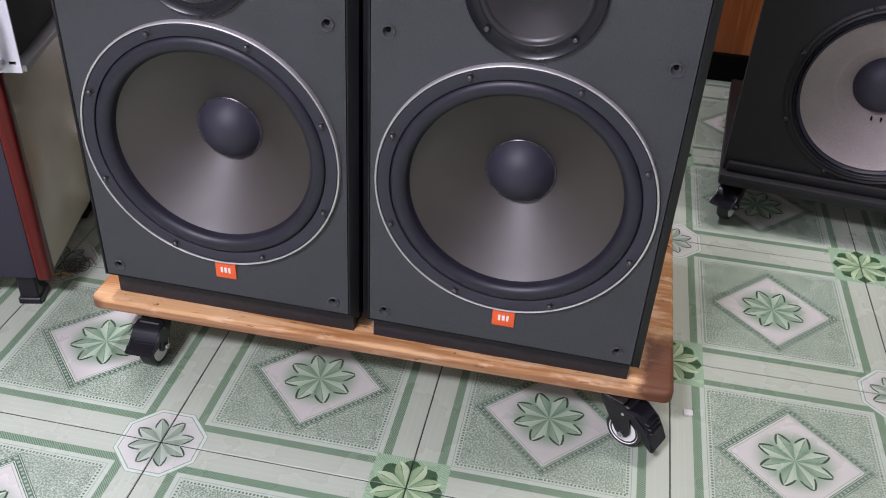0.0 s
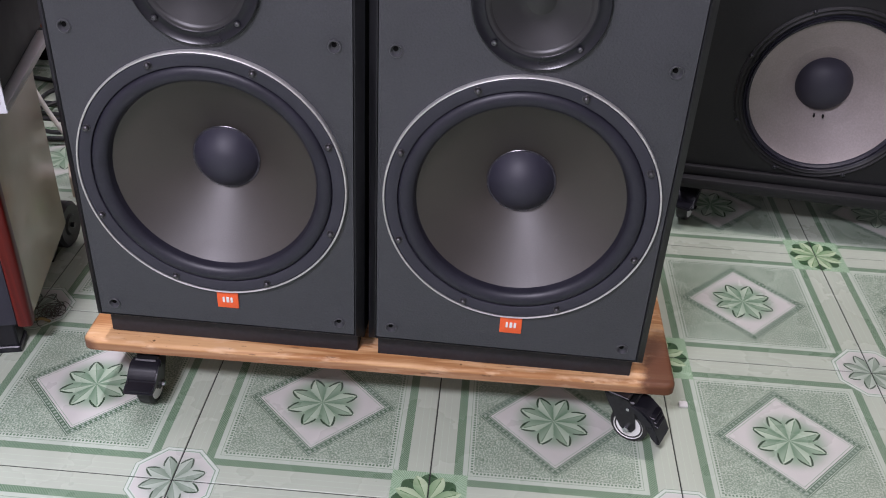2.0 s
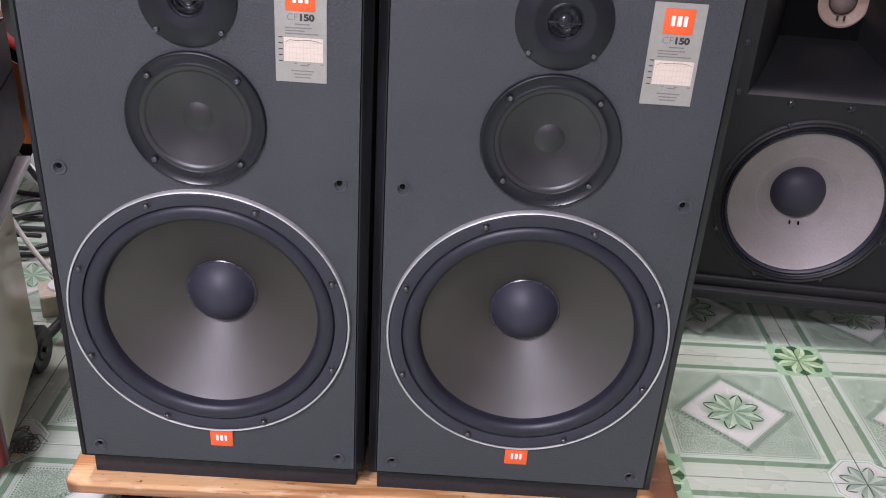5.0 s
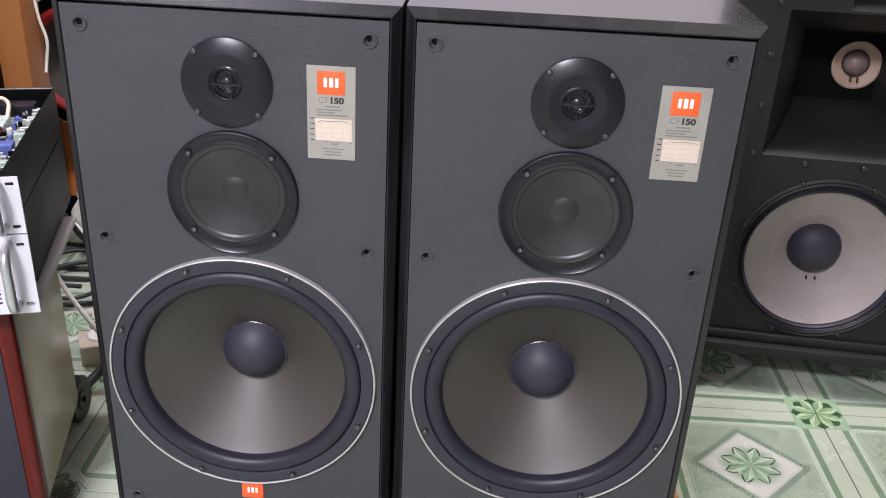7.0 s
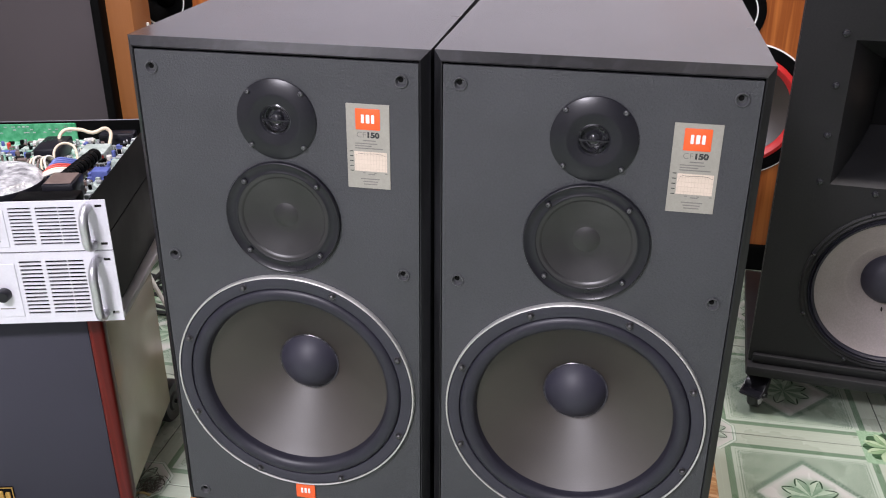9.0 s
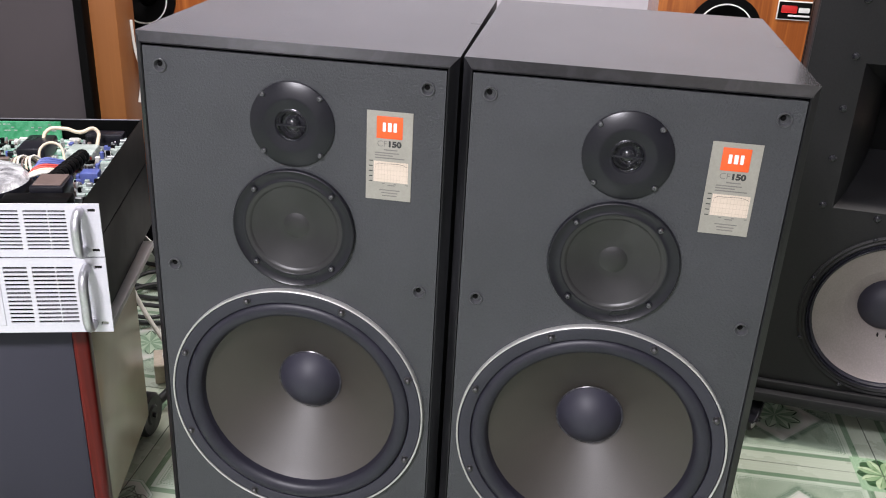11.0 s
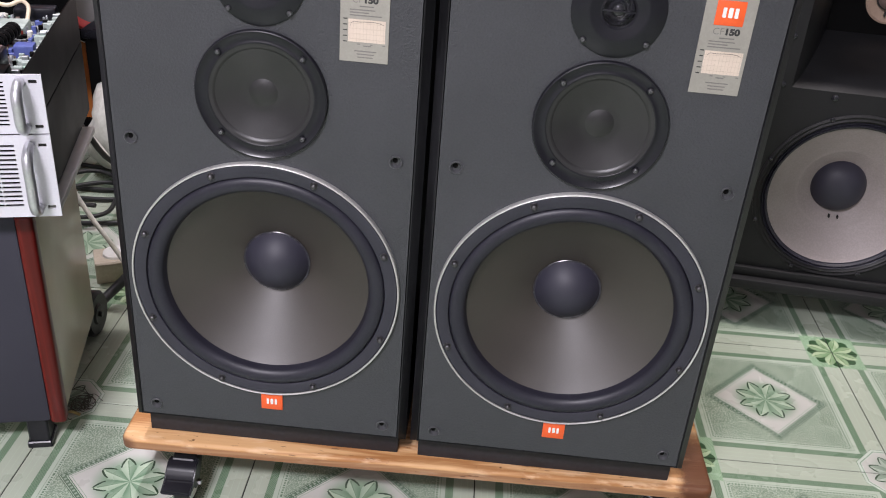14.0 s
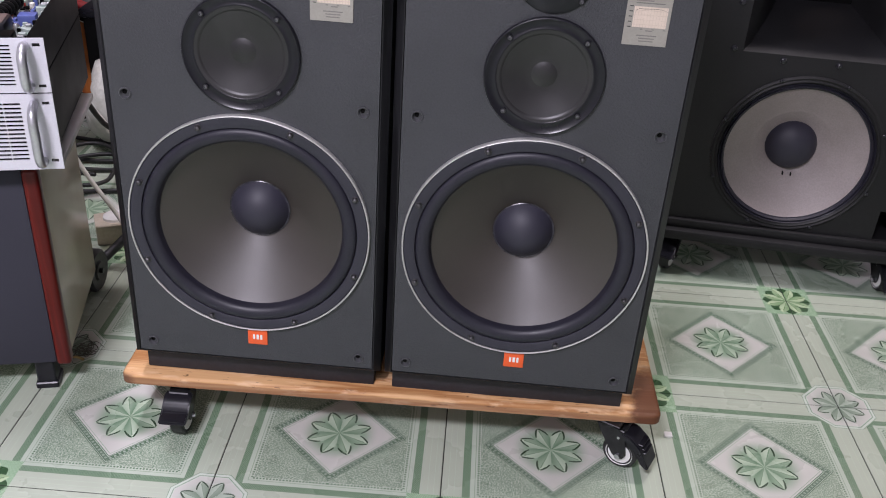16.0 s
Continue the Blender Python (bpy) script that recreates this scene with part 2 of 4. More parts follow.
M_PALEPART = surface("pale_green_grey_part", (0.42, 0.47, 0.43), (0.26, 0.31, 0.28), 0.4, 0.5, grain=160, big=40)
M_WIRE = surface("cream_wire", (0.62, 0.53, 0.40), (0.54, 0.45, 0.33), 0.45, grain=200, big=30)
M_FOIL = surface("clear_foil", (0.86, 0.86, 0.86), (0.24, 0.24, 0.25), 0.16, 0.28, metal=0.35, grain=70, big=26, bump=0.9, bump_scale=48, bump_distance=0.006)
M_BROWNLID = surface("brown_lid", (0.14, 0.10, 0.085), (0.10, 0.07, 0.06), 0.4, grain=90, big=20)
M_HANDLE = surface("brushed_handle", (0.62, 0.62, 0.65), (0.52, 0.52, 0.55), 0.34, 0.42, metal=0.85, grain=200, big=12)
M_ORANGEWOOD = wood("orange_veneer", (0.44, 0.145, 0.035), (0.24, 0.065, 0.015), 0.34, "z", 9.0, 0.12, coat=0.25)
M_BROWNWOOD = wood("brown_plywood", (0.31, 0.12, 0.03), (0.24, 0.085, 0.021), 0.5, "z", 3.0, 0.12)
M_RED = surface("red_rubber_surround", (0.62, 0.03, 0.03), (0.5, 0.02, 0.02), 0.4, grain=200, big=20)
M_WALL = surface("pale_wall_paint", (0.44, 0.43, 0.43), (0.40, 0.39, 0.39), 0.7, grain=30, big=2, bump=0.15)
# unseen back wall, made paler to brighten its reflection in the cabinet tops
M_WALL_REFLECTED = surface("pale_lilac_reflected_wall", (0.58, 0.56, 0.61), (0.53, 0.515, 0.56), 0.7, grain=30, big=2, bump=0.15)
M_CEIL = surface("white_ceiling_paint", (0.52, 0.52, 0.51), (0.48, 0.48, 0.47), 0.8, grain=30, big=2)
M_GROUT = surface("dark_grout", (0.035, 0.04, 0.032), (0.02, 0.022, 0.018), 0.8, grain=90, big=5, bump=0.3)
M_PAPER = surface("white_paper", (0.72, 0.71, 0.68), (0.62, 0.61, 0.58), 0.7, grain=40, big=9)
M_CABLE_W = surface("white_cable", (0.62, 0.60, 0.54), (0.5, 0.48, 0.43), 0.45, grain=100, big=20)
M_CABLE_K = surface("black_cable", (0.018, 0.018, 0.018), (0.012, 0.012, 0.012), 0.45, grain=100, big=20)
M_BLUE = surface("blue_plastic", (0.09, 0.12, 0.34), (0.06, 0.08, 0.25), 0.4, grain=100, big=20)
M_REDPL = surface("red_plastic", (0.5, 0.05, 0.03), (0.4, 0.04, 0.03), 0.4, grain=100, big=20)
M_GOLD = surface("gold_print", (0.62, 0.38, 0.10), (0.5, 0.3, 0.08), 0.35, metal=0.6, grain=200, big=20)
M_CARTON = surface("beige_carton", (0.50, 0.43, 0.34), (0.42, 0.36, 0.28), 0.7, grain=120, big=12)
M_STRAW = surface("dull_yellow_straw", (0.42, 0.31, 0.12), (0.34, 0.24, 0.10), 0.6, grain=200, big=20)
M_DUST = surface("grey_dust", (0.15, 0.14, 0.12), (0.10, 0.09, 0.08), 0.9, spec=0.1, grain=200, big=20)


def tile_material():
    """Printed ceramic: speckled field with a diamond and flower, hatched bands, and quarters of an octagon and a leaf rosette at the corners."""
    m, t, b = blank("printed_ceramic_tile")
    c = t.nodes.new("ShaderNodeTexCoord")
    sep = t.nodes.new("ShaderNodeSeparateXYZ")
    t.links.new(c.outputs["Object"], sep.inputs[0])
    u, v = S(t, sep.outputs[0]), S(t, sep.outputs[1])
    au, av = u.ab(), v.ab()
    far = au.mx(av)
    near = au.mn(av)
    pale, white, dark, mid = (0.41, 0.457, 0.365), (0.515, 0.51, 0.468), (0.090, 0.165, 0.092), (0.24, 0.33, 0.23)

    def flower(du, dv, size):
        """Mask, tone and outline of an eight-petalled flower."""
        r = (du * du + dv * dv).op("SQRT")
        a = dv.op("ARCTAN2", du)
        fold = (a / (math.pi / 4)).op("FRACT") - 0.5
        k = fold.ab() * 2.0
        q = ((r / size) - 0.48).mx(0.0) / 0.52
        limit = q.op("POWER", 1.6).inv().mx(0.0) * 0.98
        inside = k.lt(limit) * r.lt(size)
        tone = fold.gt(0.0) * 0.48 + (r / size).step(0.0, 1.0) * 0.26 + k.inv() * 0.26
        rim = k.gt(limit - 0.24 - (r / size - 0.80).ab() * -0.45) * (r / size).band(0.64, 0.95) * inside
        vein = (k.gt(0.93) + k.lt(0.06)).mn(1.0) * inside * r.lt(size * 0.85)
        return inside, tone, rim, vein, r

    # speckled field
    grit = noise_tex(t, c.outputs["Object"], 330.0, 2.5, 0.8)
    blot = noise_tex(t, c.outputs["Object"], 34.0, 3.0)
    f = (grit * 0.88 + blot * 0.12).step(0.41, 0.62)
    col = mix_col(t, f, (0.150, 0.220, 0.150), (0.45, 0.51, 0.41))
    # frame lines round the field
    outer = far.gt(0.1310)
    col = mix_col(t, outer, col, (0.43, 0.49, 0.40))
    dash = ((near * 170.0).op("FRACT")).lt(0.55)
    col = mix_col(t, far.band(0.1325, 0.1362) * dash, col, (0.10, 0.17, 0.10))
    col = mix_col(t, far.band(0.1395, 0.1407), col, mid)
    hatch = ((u + v) * 230.0).op("FRACT").step(0.3, 0.6)
    band = far.band(0.1485, 0.1625)
    col = mix_col(t, band, col, mix_col(t, hatch * 0.75, dark, mid))
    plain = far.gt(0.1625)
    col = mix_col(t, plain, col, pale)
    col = mix_col(t, far.band(0.176, 0.1768) + far.band(0.187, 0.1878), col, (0.44, 0.52, 0.40))
    # diamond
    d = au + av
    col = mix_col(t, d.lt(0.1270), col, (0.50, 0.58, 0.48))
    chain = ((au - av) * 80.0).op("FRACT").step(0.35, 0.65)
    col = mix_col(t, d.band(0.1085, 0.1275), col, (0.075, 0.125, 0.080))
    col = mix_col(t, d.band(0.1105, 0.1125) + d.band(0.1240, 0.1255), col, (0.42, 0.50, 0.40))
    col = mix_col(t, d.band(0.1150, 0.1215), col, mix_col(t, chain, (0.085, 0.145, 0.09), (0.30, 0.37, 0.295)))
    col = mix_col(t, d.lt(0.1080), col, white)
    col = mix_col(t, d.band(0.1025, 0.1040), col, (0.25, 0.36, 0.25))
    ins, tone, rim, vein, r = flower(u, v, 0.0640)
    halo = r.step(0.076, 0.040) * d.lt(0.102) * 0.9
    col = mix_col(t, halo, col, (0.20, 0.31, 0.20))
    petal = mix_col(t, tone, (0.10, 0.195, 0.112), (0.45, 0.54, 0.41))
    col = mix_col(t, ins, col, petal)
    col = mix_col(t, rim, col, (0.030, 0.060, 0.032))
    col = mix_col(t, vein * 0.7, col, (0.10, 0.19, 0.105))
    # octagon quarters on one diagonal, rosette quarters on the other
    cu, cv = au.inv() - 0.8, av.inv() - 0.8
    same = (u * v).gt(0.0)
    oct_d = cu.mx(cv).mx((cu + cv) * 0.7071)
    col = mix_col(t, oct_d.lt(0.0680) * same, col, (0.20, 0.29, 0.20))
    col = mix_col(t, oct_d.lt(0.0668) * same, col, (0.52, 0.58, 0.50))
    col = mix_col(t, oct_d.band(0.0602, 0.0622) * same, col, (0.24, 0.33, 0.24))
    col = mix_col(t, oct_d.lt(0.0590) * same, col, white)
    ins, tone, rim, vein, r = flower(cu, cv, 0.0530)
    halo = r.step(0.060, 0.028) * same * 0.6
    col = mix_col(t, halo, col, (0.26, 0.34, 0.26))
    col = mix_col(t, ins * same, col, mix_col(t, tone, (0.14, 0.20, 0.14), (0.42, 0.48, 0.40)))
    col = mix_col(t, rim * same, col, (0.045, 0.075, 0.045))
    col = mix_col(t, vein * same * 0.6, col, (0.15, 0.22, 0.15))
    other = same.inv()
    sq = cu.mx(cv)
    ray = ((cv.op("ARCTAN2", cu)) * 22.0).op("FRACT").lt(0.5)
    col = mix_col(t, sq.lt(0.0600) * other, col, mix_col(t, ray, (0.20, 0.33, 0.19), (0.34, 0.47, 0.32)))
    ins, tone, rim, vein, r = flower(cu, cv, 0.0540)
    lobes = ((cv.op("ARCTAN2", cu)) * 8.0).op("COSINE") * 0.004 + 0.0525
    col = mix_col(t, r.lt(lobes) * other, col, (0.035, 0.085, 0.035))
    ins, tone, rim, vein, r = flower(cu, cv, 0.0560)
    col = mix_col(t, ins * other, col, mix_col(t, tone, (0.13, 0.25, 0.11), (0.46, 0.56, 0.36)))
    col = mix_col(t, vein * other, col, (0.12, 0.22, 0.09))
    # wear and dirt
    g = t.nodes.new("ShaderNodeNewGeometry")
    dirt = noise_tex(t, g.outputs["Position"], 2.6, 5.0, 0.65)
    col = mix_col(t, dirt.step(0.52, 0.80) * 0.22, col, (0.30, 0.29, 0.22))
    info = t.nodes.new("ShaderNodeObjectInfo")
    rnd = S(t, info.outputs["Random"])
    col = mix_col(t, rnd * 0.06, col, (0.42, 0.44, 0.36))
    t.links.new(col, b.inputs["Base Color"])
    smear = noise_tex(t, g.outputs["Position"], 7.0, 4.0)
    t.links.new((smear * 0.22 + dirt * 0.10 + 0.12).s, b.inputs["Roughness"])
    add_bump(t, b, smear, 0.03, 0.002)
    return m


M_TILE = tile_material()


# ---- mesh helpers ----
def mesh_of(bm, name, material, smooth=True, angle=35):
    me = bpy.data.meshes.new(name)
    bmesh.ops.recalc_face_normals(bm, faces=bm.faces[:])
    if smooth:
        for e in bm.edges:
            e.smooth = len(e.link_faces) == 2 and e.calc_face_angle(3.2) < radians(angle)
        for f in bm.faces:
            f.smooth = True
    bm.to_mesh(me)
    bm.free()
    for mt in (material if isinstance(material, (list, tuple)) else (material,)):
        me.materials.append(mt)
    return me


def part(name, bm, material, parent, label="", m=None, smooth=True):
    me = bm if isinstance(bm, bpy.types.Mesh) else mesh_of(bm, name, material, smooth)
    ob = new(name, me)
    ob.parent = parent
    if m is not None:
        ob.matrix_basis = m
    if label:
        ob["label"] = label
    return ob


def empty(name, m, label, category, group="", kind=""):
    ob = new(name)
    ob.empty_display_size = 0.05
    ob.matrix_basis = m
    return tagged(ob, label, category, group, kind)


def box(x0, x1, y0, y1, z0, z1, bevel=0.0, seg=2, bm=None, mat=0):
    out = bm or bmesh.new()
    r = bmesh.ops.create_cube(out, size=1.0)
    vs = r["verts"]
    for q in vs:
        q.co = Vector(((x0 + x1) / 2 + q.co.x * (x1 - x0), (y0 + y1) / 2 + q.co.y * (y1 - y0), (z0 + z1) / 2 + q.co.z * (z1 - z0)))
    faces = list({f for q in vs for f in q.link_faces})
    for f in faces:
        f.material_index = mat
    if bevel:
        bmesh.ops.bevel(out, geom=list({e for q in vs for e in q.link_edges}), offset=bevel, segments=seg, affect="EDGES", profile=0.5)
    return out


def lathe(profile, seg=48, bm=None, centre=(0, 0), mat=0, closed=False):
    """Turns (radius, y) pairs round an axis along y through (x, z)."""
    out = bm or bmesh.new()
    rings = []
    for r, y in profile:
        if r < 1e-6:
            rings.append([out.verts.new((centre[0], y, centre[1]))])
        else:
            rings.append([out.verts.new((centre[0] + r * math.cos(2 * math.pi * i / seg), y, centre[1] + r * math.sin(2 * math.pi * i / seg))) for i in range(seg)])
    pairs = list(zip(rings, rings[1:])) + ([(rings[-1], rings[0])] if closed else [])
    for a, b in pairs:
        for i in range(seg):
            j = (i + 1) % seg
            if len(a) == 1 and len(b) == 1:
                continue
            if len(a) == 1:
                f = out.faces.new((a[0], b[j], b[i]))
            elif len(b) == 1:
                f = out.faces.new((a[i], a[j], b[0]))
            else:
                f = out.faces.new((a[i], a[j], b[j], b[i]))
            f.material_index = mat
    return out


def spin(profile, axis="z", seg=24, at=(0, 0, 0)):
    """A lathe about another axis."""
    out = lathe(profile, seg)
    rot = {"z": Matrix.Rotation(radians(90), 4, "X"), "x": Matrix.Rotation(radians(-90), 4, "Z"), "y": Matrix.Identity(4)}[axis]
    bmesh.ops.transform(out, matrix=Matrix.Translation(at) @ rot, verts=out.verts[:])
    return out


def holed_plate(x0, x1, z0, z1, holes, y0, y1, seg=64):
    """A board facing -y with round (cx, cz, r) or square (x0, x1, z0, z1) openings through it."""
    out = bmesh.new()

    def ring(points):
        vs = [out.verts.new((x, y0, z)) for x, z in points]
        return [out.edges.new((vs[i], vs[(i + 1) % len(vs)])) for i in range(len(vs))]
    edges = ring([(x0, z0), (x1, z0), (x1, z1), (x0, z1)])
    for h in holes:
        if len(h) == 3:
            edges += ring([(h[0] + h[2] * math.cos(2 * math.pi * i / seg), h[1] + h[2] * math.sin(2 * math.pi * i / seg)) for i in range(seg)])
        else:
            edges += ring([(h[0], h[2]), (h[1], h[2]), (h[1], h[3]), (h[0], h[3])])
    bmesh.ops.triangle_fill(out, use_beauty=True, use_dissolve=False, edges=edges)
    r = bmesh.ops.extrude_face_region(out, geom=out.faces[:])
    for q in r["geom"]:
        if isinstance(q, bmesh.types.BMVert):
            q.co.y = y1
    return out


def tube(points, radius, name, material, parent=None, label="", res=6):
    """A round cable or bar along a smooth line."""
    cu = bpy.data.curves.new(name, "CURVE")
    cu.dimensions, cu.bevel_depth, cu.bevel_resolution, cu.resolution_u = "3D", radius, 2, res
    sp = cu.splines.new("BEZIER")
    sp.bezier_points.add(len(points) - 1)
    for bp, p in zip(sp.bezier_points, points):
        bp.co = p
        bp.handle_left_type = bp.handle_right_type = "AUTO"
    cu.use_fill_caps = True
    tmp = new(name, cu)
    me = bpy.data.meshes.new_from_object(tmp.evaluated_get(bpy.context.evaluated_depsgraph_get()))
    bpy.data.objects.remove(tmp)
    for f in me.polygons:
        f.use_smooth = True
    me.materials.clear()
    me.materials.append(material)
    ob = new(name, me)
    ob.parent = parent
    if label:
        ob["label"] = label
    return ob


def lettering(text, size, name, material, parent, m, bold=0.0):
    cu = bpy.data.curves.new(name, "FONT")
    cu.body, cu.size, cu.extrude, cu.align_x, cu.align_y, cu.offset = text, size, 0.0001, "CENTER", "CENTER", bold
    tmp = new(name, cu)
    me = bpy.data.meshes.new_from_object(tmp.evaluated_get(bpy.context.evaluated_depsgraph_get()))
    bpy.data.objects.remove(tmp)
    me.materials.clear()
    me.materials.append(material)
    ob = new(name, me)
    ob.parent, ob.matrix_basis = parent, m
    return ob


# ---- the room ----
X0, X1, Y0, Y1, H = -3.0, 3.0, -3.0, 2.2, 2.8
floor = tagged(new("floor", mesh_of(box(X0 - 0.1, X1 + 0.1, Y0 - 0.1, Y1 + 0.1, -0.08, -0.0018), "floor", M_GROUT, False)),
               "pale green printed ceramic tile floor with dark joints", "floor", kind="structure")
for name, dims in (("wall_north", (X0, X1, Y1, Y1 + 0.12)), ("wall_south", (X0, X1, Y0 - 0.12, Y0)), ("wall_west", (X0 - 0.12, X0, Y0, Y1)), ("wall_east", (X1, X1 + 0.12, Y0, Y1))):
    tagged(new(name, mesh_of(box(*dims, -0.002, H), name, M_WALL_REFLECTED if name == "wall_north" else M_WALL, False)), "plain pale painted shop wall", "wall", kind="structure")
tagged(new("ceiling", mesh_of(box(X0 - 0.1, X1 + 0.1, Y0 - 0.1, Y1 + 0.1, H, H + 0.1), "ceiling", M_CEIL, False)), "plain white painted ceiling", "ceiling", kind="structure")
for lx, ly, watts, turn, long, wide, tone in LAMPS:
    lamp = empty("ceiling_lamp", pose(lx, ly, H, 0, 0, turn), "white ceiling tube lamp housing", "lamp", "ceiling lamps")
    part("housing", box(-long / 2 - 0.02, long / 2 + 0.02, -wide / 2 - 0.02, wide / 2 + 0.02, -0.05, 0, 0.006), M_WHITE, lamp)


# ---- loudspeakers ----
HW, HH, DEPTH, LIFT = 0.2195, 0.828, 0.49, 0.041
BZ = 0.125 + LIFT      # height of the cabinet's underside


def loudspeaker(m):
    """Front of the baffle at y = 0, centre at x = 0, foot at z = 0."""
    sp = empty("floor_loudspeaker", m, "large black three-way floor loudspeaker with bare drivers, on a wooden trolley", "loudspeaker", "pair of loudspeakers")
    o = lambda z: z - 0.125
    zb, zt = LIFT, LIFT + HH
    bm = bmesh.new()
    loops = []
    for ins, y in ((0.0, DEPTH), (0.0, 0.0135), (0.0115, 0.0), (0.0132, 0.0), (0.0132, 0.030)):
        loops.append([bm.verts.new(p) for p in ((-HW + ins, y, zb + ins), (HW - ins, y, zb + ins), (HW - ins, y, zt - ins), (-HW + ins, y, zt - ins))])
    for a, b in zip(loops, loops[1:]):
        for i in range(4):
            j = (i + 1) % 4
            f = bm.faces.new((a[i], a[j], b[j], b[i]))
            # lit tone on top and underside, shaded tone on sides, back and chamfers
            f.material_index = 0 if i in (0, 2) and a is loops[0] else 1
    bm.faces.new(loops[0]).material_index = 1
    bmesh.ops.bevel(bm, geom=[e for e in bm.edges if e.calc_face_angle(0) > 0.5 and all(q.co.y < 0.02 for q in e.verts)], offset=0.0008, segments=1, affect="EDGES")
    part("cabinet_body", bm, (M_ASH_LIT, M_ASH_SHADED), sp, "black ash veneer with chamfered front edges")
    part("plinth", box(-HW + 0.013, HW - 0.013, 0.027, DEPTH - 0.01, -0.002, LIFT + 0.001, 0.001), M_PLINTH, sp, "recessed black plinth")
    wz, mz, tz = o(0.4435), o(0.7365), o(0.8880)
    ins = 0.0145
    part("baffle", holed_plate(-HW + ins, HW - ins, zb + ins, zt - ins - 0.0022, [(0, wz, 0.180), (0, mz, 0.080), (0, tz, 0.050)] + [(0.1815 * sx, o(z), 0.0078) for sx in (-1, 1) for z in (0.9525, 0.6590, 0.2010)], 0.0, 0.020), M_BAFFLE, sp,
         "black leather-textured baffle")

    # woofer
    wf = part("woofer", lathe([(0.181, 0.012), (0.1942, 0.0), (0.1942, -0.0055), (0.1925, -0.0070), (0.1772, -0.0070), (0.1762, -0.0064), (0.1757, -0.0050), (0.1752, 0.0), (0.1752, 0.016)], 96, centre=(0, wz)), M_GASKET, sp,
              "fifteen-inch woofer frame")
    part("trim_ring", lathe([(0.1940, 0.0002), (0.1972, 0.0002), (0.1973, -0.0060), (0.1969, -0.0076), (0.1963, -0.0083), (0.1955, -0.0080), (0.1950, -0.0084), (0.1944, -0.0081), (0.1940, -0.0068)], 128, centre=(0, wz)), M_TRIM, wf, "thin bright silver trim ring")
    prof = [(0.1772, -0.0050), (0.1764, -0.0042), (0.1757, -0.0028)]
    for i in range(13):
        a = math.pi * i / 12
        prof.append((0.1636 + 0.0118 * math.cos(a), -0.0012 * math.cos(a) - 0.0098 * math.sin(a)))
    prof += [(0.1512, 0.0035), (0.1498, 0.0075)]
    part("surround", lathe(prof, 96, centre=(0, wz)), M_RUBBER, wf, "black half-roll rubber surround")
    cone = [(0.1528, 0.0050), (0.1512, 0.0076), (0.1495, 0.0088)]
    for i in range(1, 15):
        k = i / 14
        cone.append((0.1495 + (0.0480 - 0.1495) * k, 0.0088 + 0.0652 * (k ** 0.95)))
    part("cone", lathe(cone, 96, centre=(0, wz)), M_CONE, wf, "dark grey-brown paper cone")
    cap = [(0.0500, 0.0735), (0.0497, 0.0715), (0.0490, 0.0700)]
    for i in range(0, 11):
        a = radians(58) * (1 - i / 10)
        cap.append((0.0484 * math.sin(a) / math.sin(radians(58)), 0.0698 - 0.030 * (math.cos(a) - math.cos(radians(58))) / (1 - math.cos(radians(58)))))
    part("dust_cap", lathe(cap, 64, centre=(0, wz)), M_CAP, wf, "soft black domed dust cap")
    part("glue_bead", lathe([(0.0492, 0.0735), (0.0512, 0.0718), (0.0517, 0.0704), (0.0508, 0.0697), (0.0486, 0.0710)], 64, centre=(0, wz), closed=True), M_BEAD, wf)
    bolt_me = mesh_of(lathe([(0.0058, 0.0), (0.0056, -0.0010), (0.0046, -0.0014), (0.0044, -0.0044), (0.0037, -0.0060), (0.0023, -0.0070), (0.0, -0.0073)], 16), "bolt", M_BOLT)
    for i in range(8):
        a = radians(22.5 + 45 * i)
        part("bolt", bolt_me, None, wf, m=pose(0.1862 * math.cos(a), -0.0068, wz + 0.1862 * math.sin(a)))

    # midrange
    md = part("midrange", lathe([(0.080, 0.012), (0.0855, 0.001), (0.0885, -0.0005), (0.0885, -0.0040), (0.0876, -0.0064), (0.0862, -0.0070), (0.0848, -0.0060), (0.0800, -0.0036), (0.0740, -0.0030), (0.0728, -0.0036), (0.0716, -0.0040), (0.0704, -0.0038), (0.0694, -0.0030), (0.0690, 0.004)], 80, centre=(0, mz)), M_PLASTIC, sp,
              "black midrange driver flange")
    part("surround", lathe([(0.0698, -0.0033), (0.0684, -0.0028), (0.0668, -0.0027), (0.0652, -0.0022), (0.0636, -0.0012), (0.0622, 0.0000)], 64, centre=(0, mz)), M_MIDCONE, md)
    part("cone", lathe([(0.0624, 0.0000), (0.0590, 0.0012), (0.0510, 0.0038), (0.0430, 0.0064), (0.0350, 0.0086), (0.0290, 0.0100), (0.0240, 0.0107), (0.0170, 0.0106)], 64, centre=(0, mz)), M_MIDCONE, md, "dark translucent cone")
    part("dust_cap", lathe([(0.0200, 0.0110), (0.0180, 0.0102), (0.0150, 0.0091), (0.0115, 0.0082), (0.0075, 0.0076), (0.0035, 0.0073), (0.0, 0.0072)], 40, centre=(0, mz)), M_MIDCONE, md)
    screw_me = mesh_of(lathe([(0.0040, 0.0), (0.0040, -0.0010), (0.0034, -0.0026), (0.0022, -0.0036), (0.0014, -0.0036), (0.0011, -0.0020), (0.0, -0.0020)], 14), "screw", M_SCREW)
    for sx in (-1, 1):
        for sz in (-1, 1):
            part("screw", screw_me, None, md, "chrome screw", m=pose(0.0550 * sx, -0.0050, mz + 0.0550 * sz))

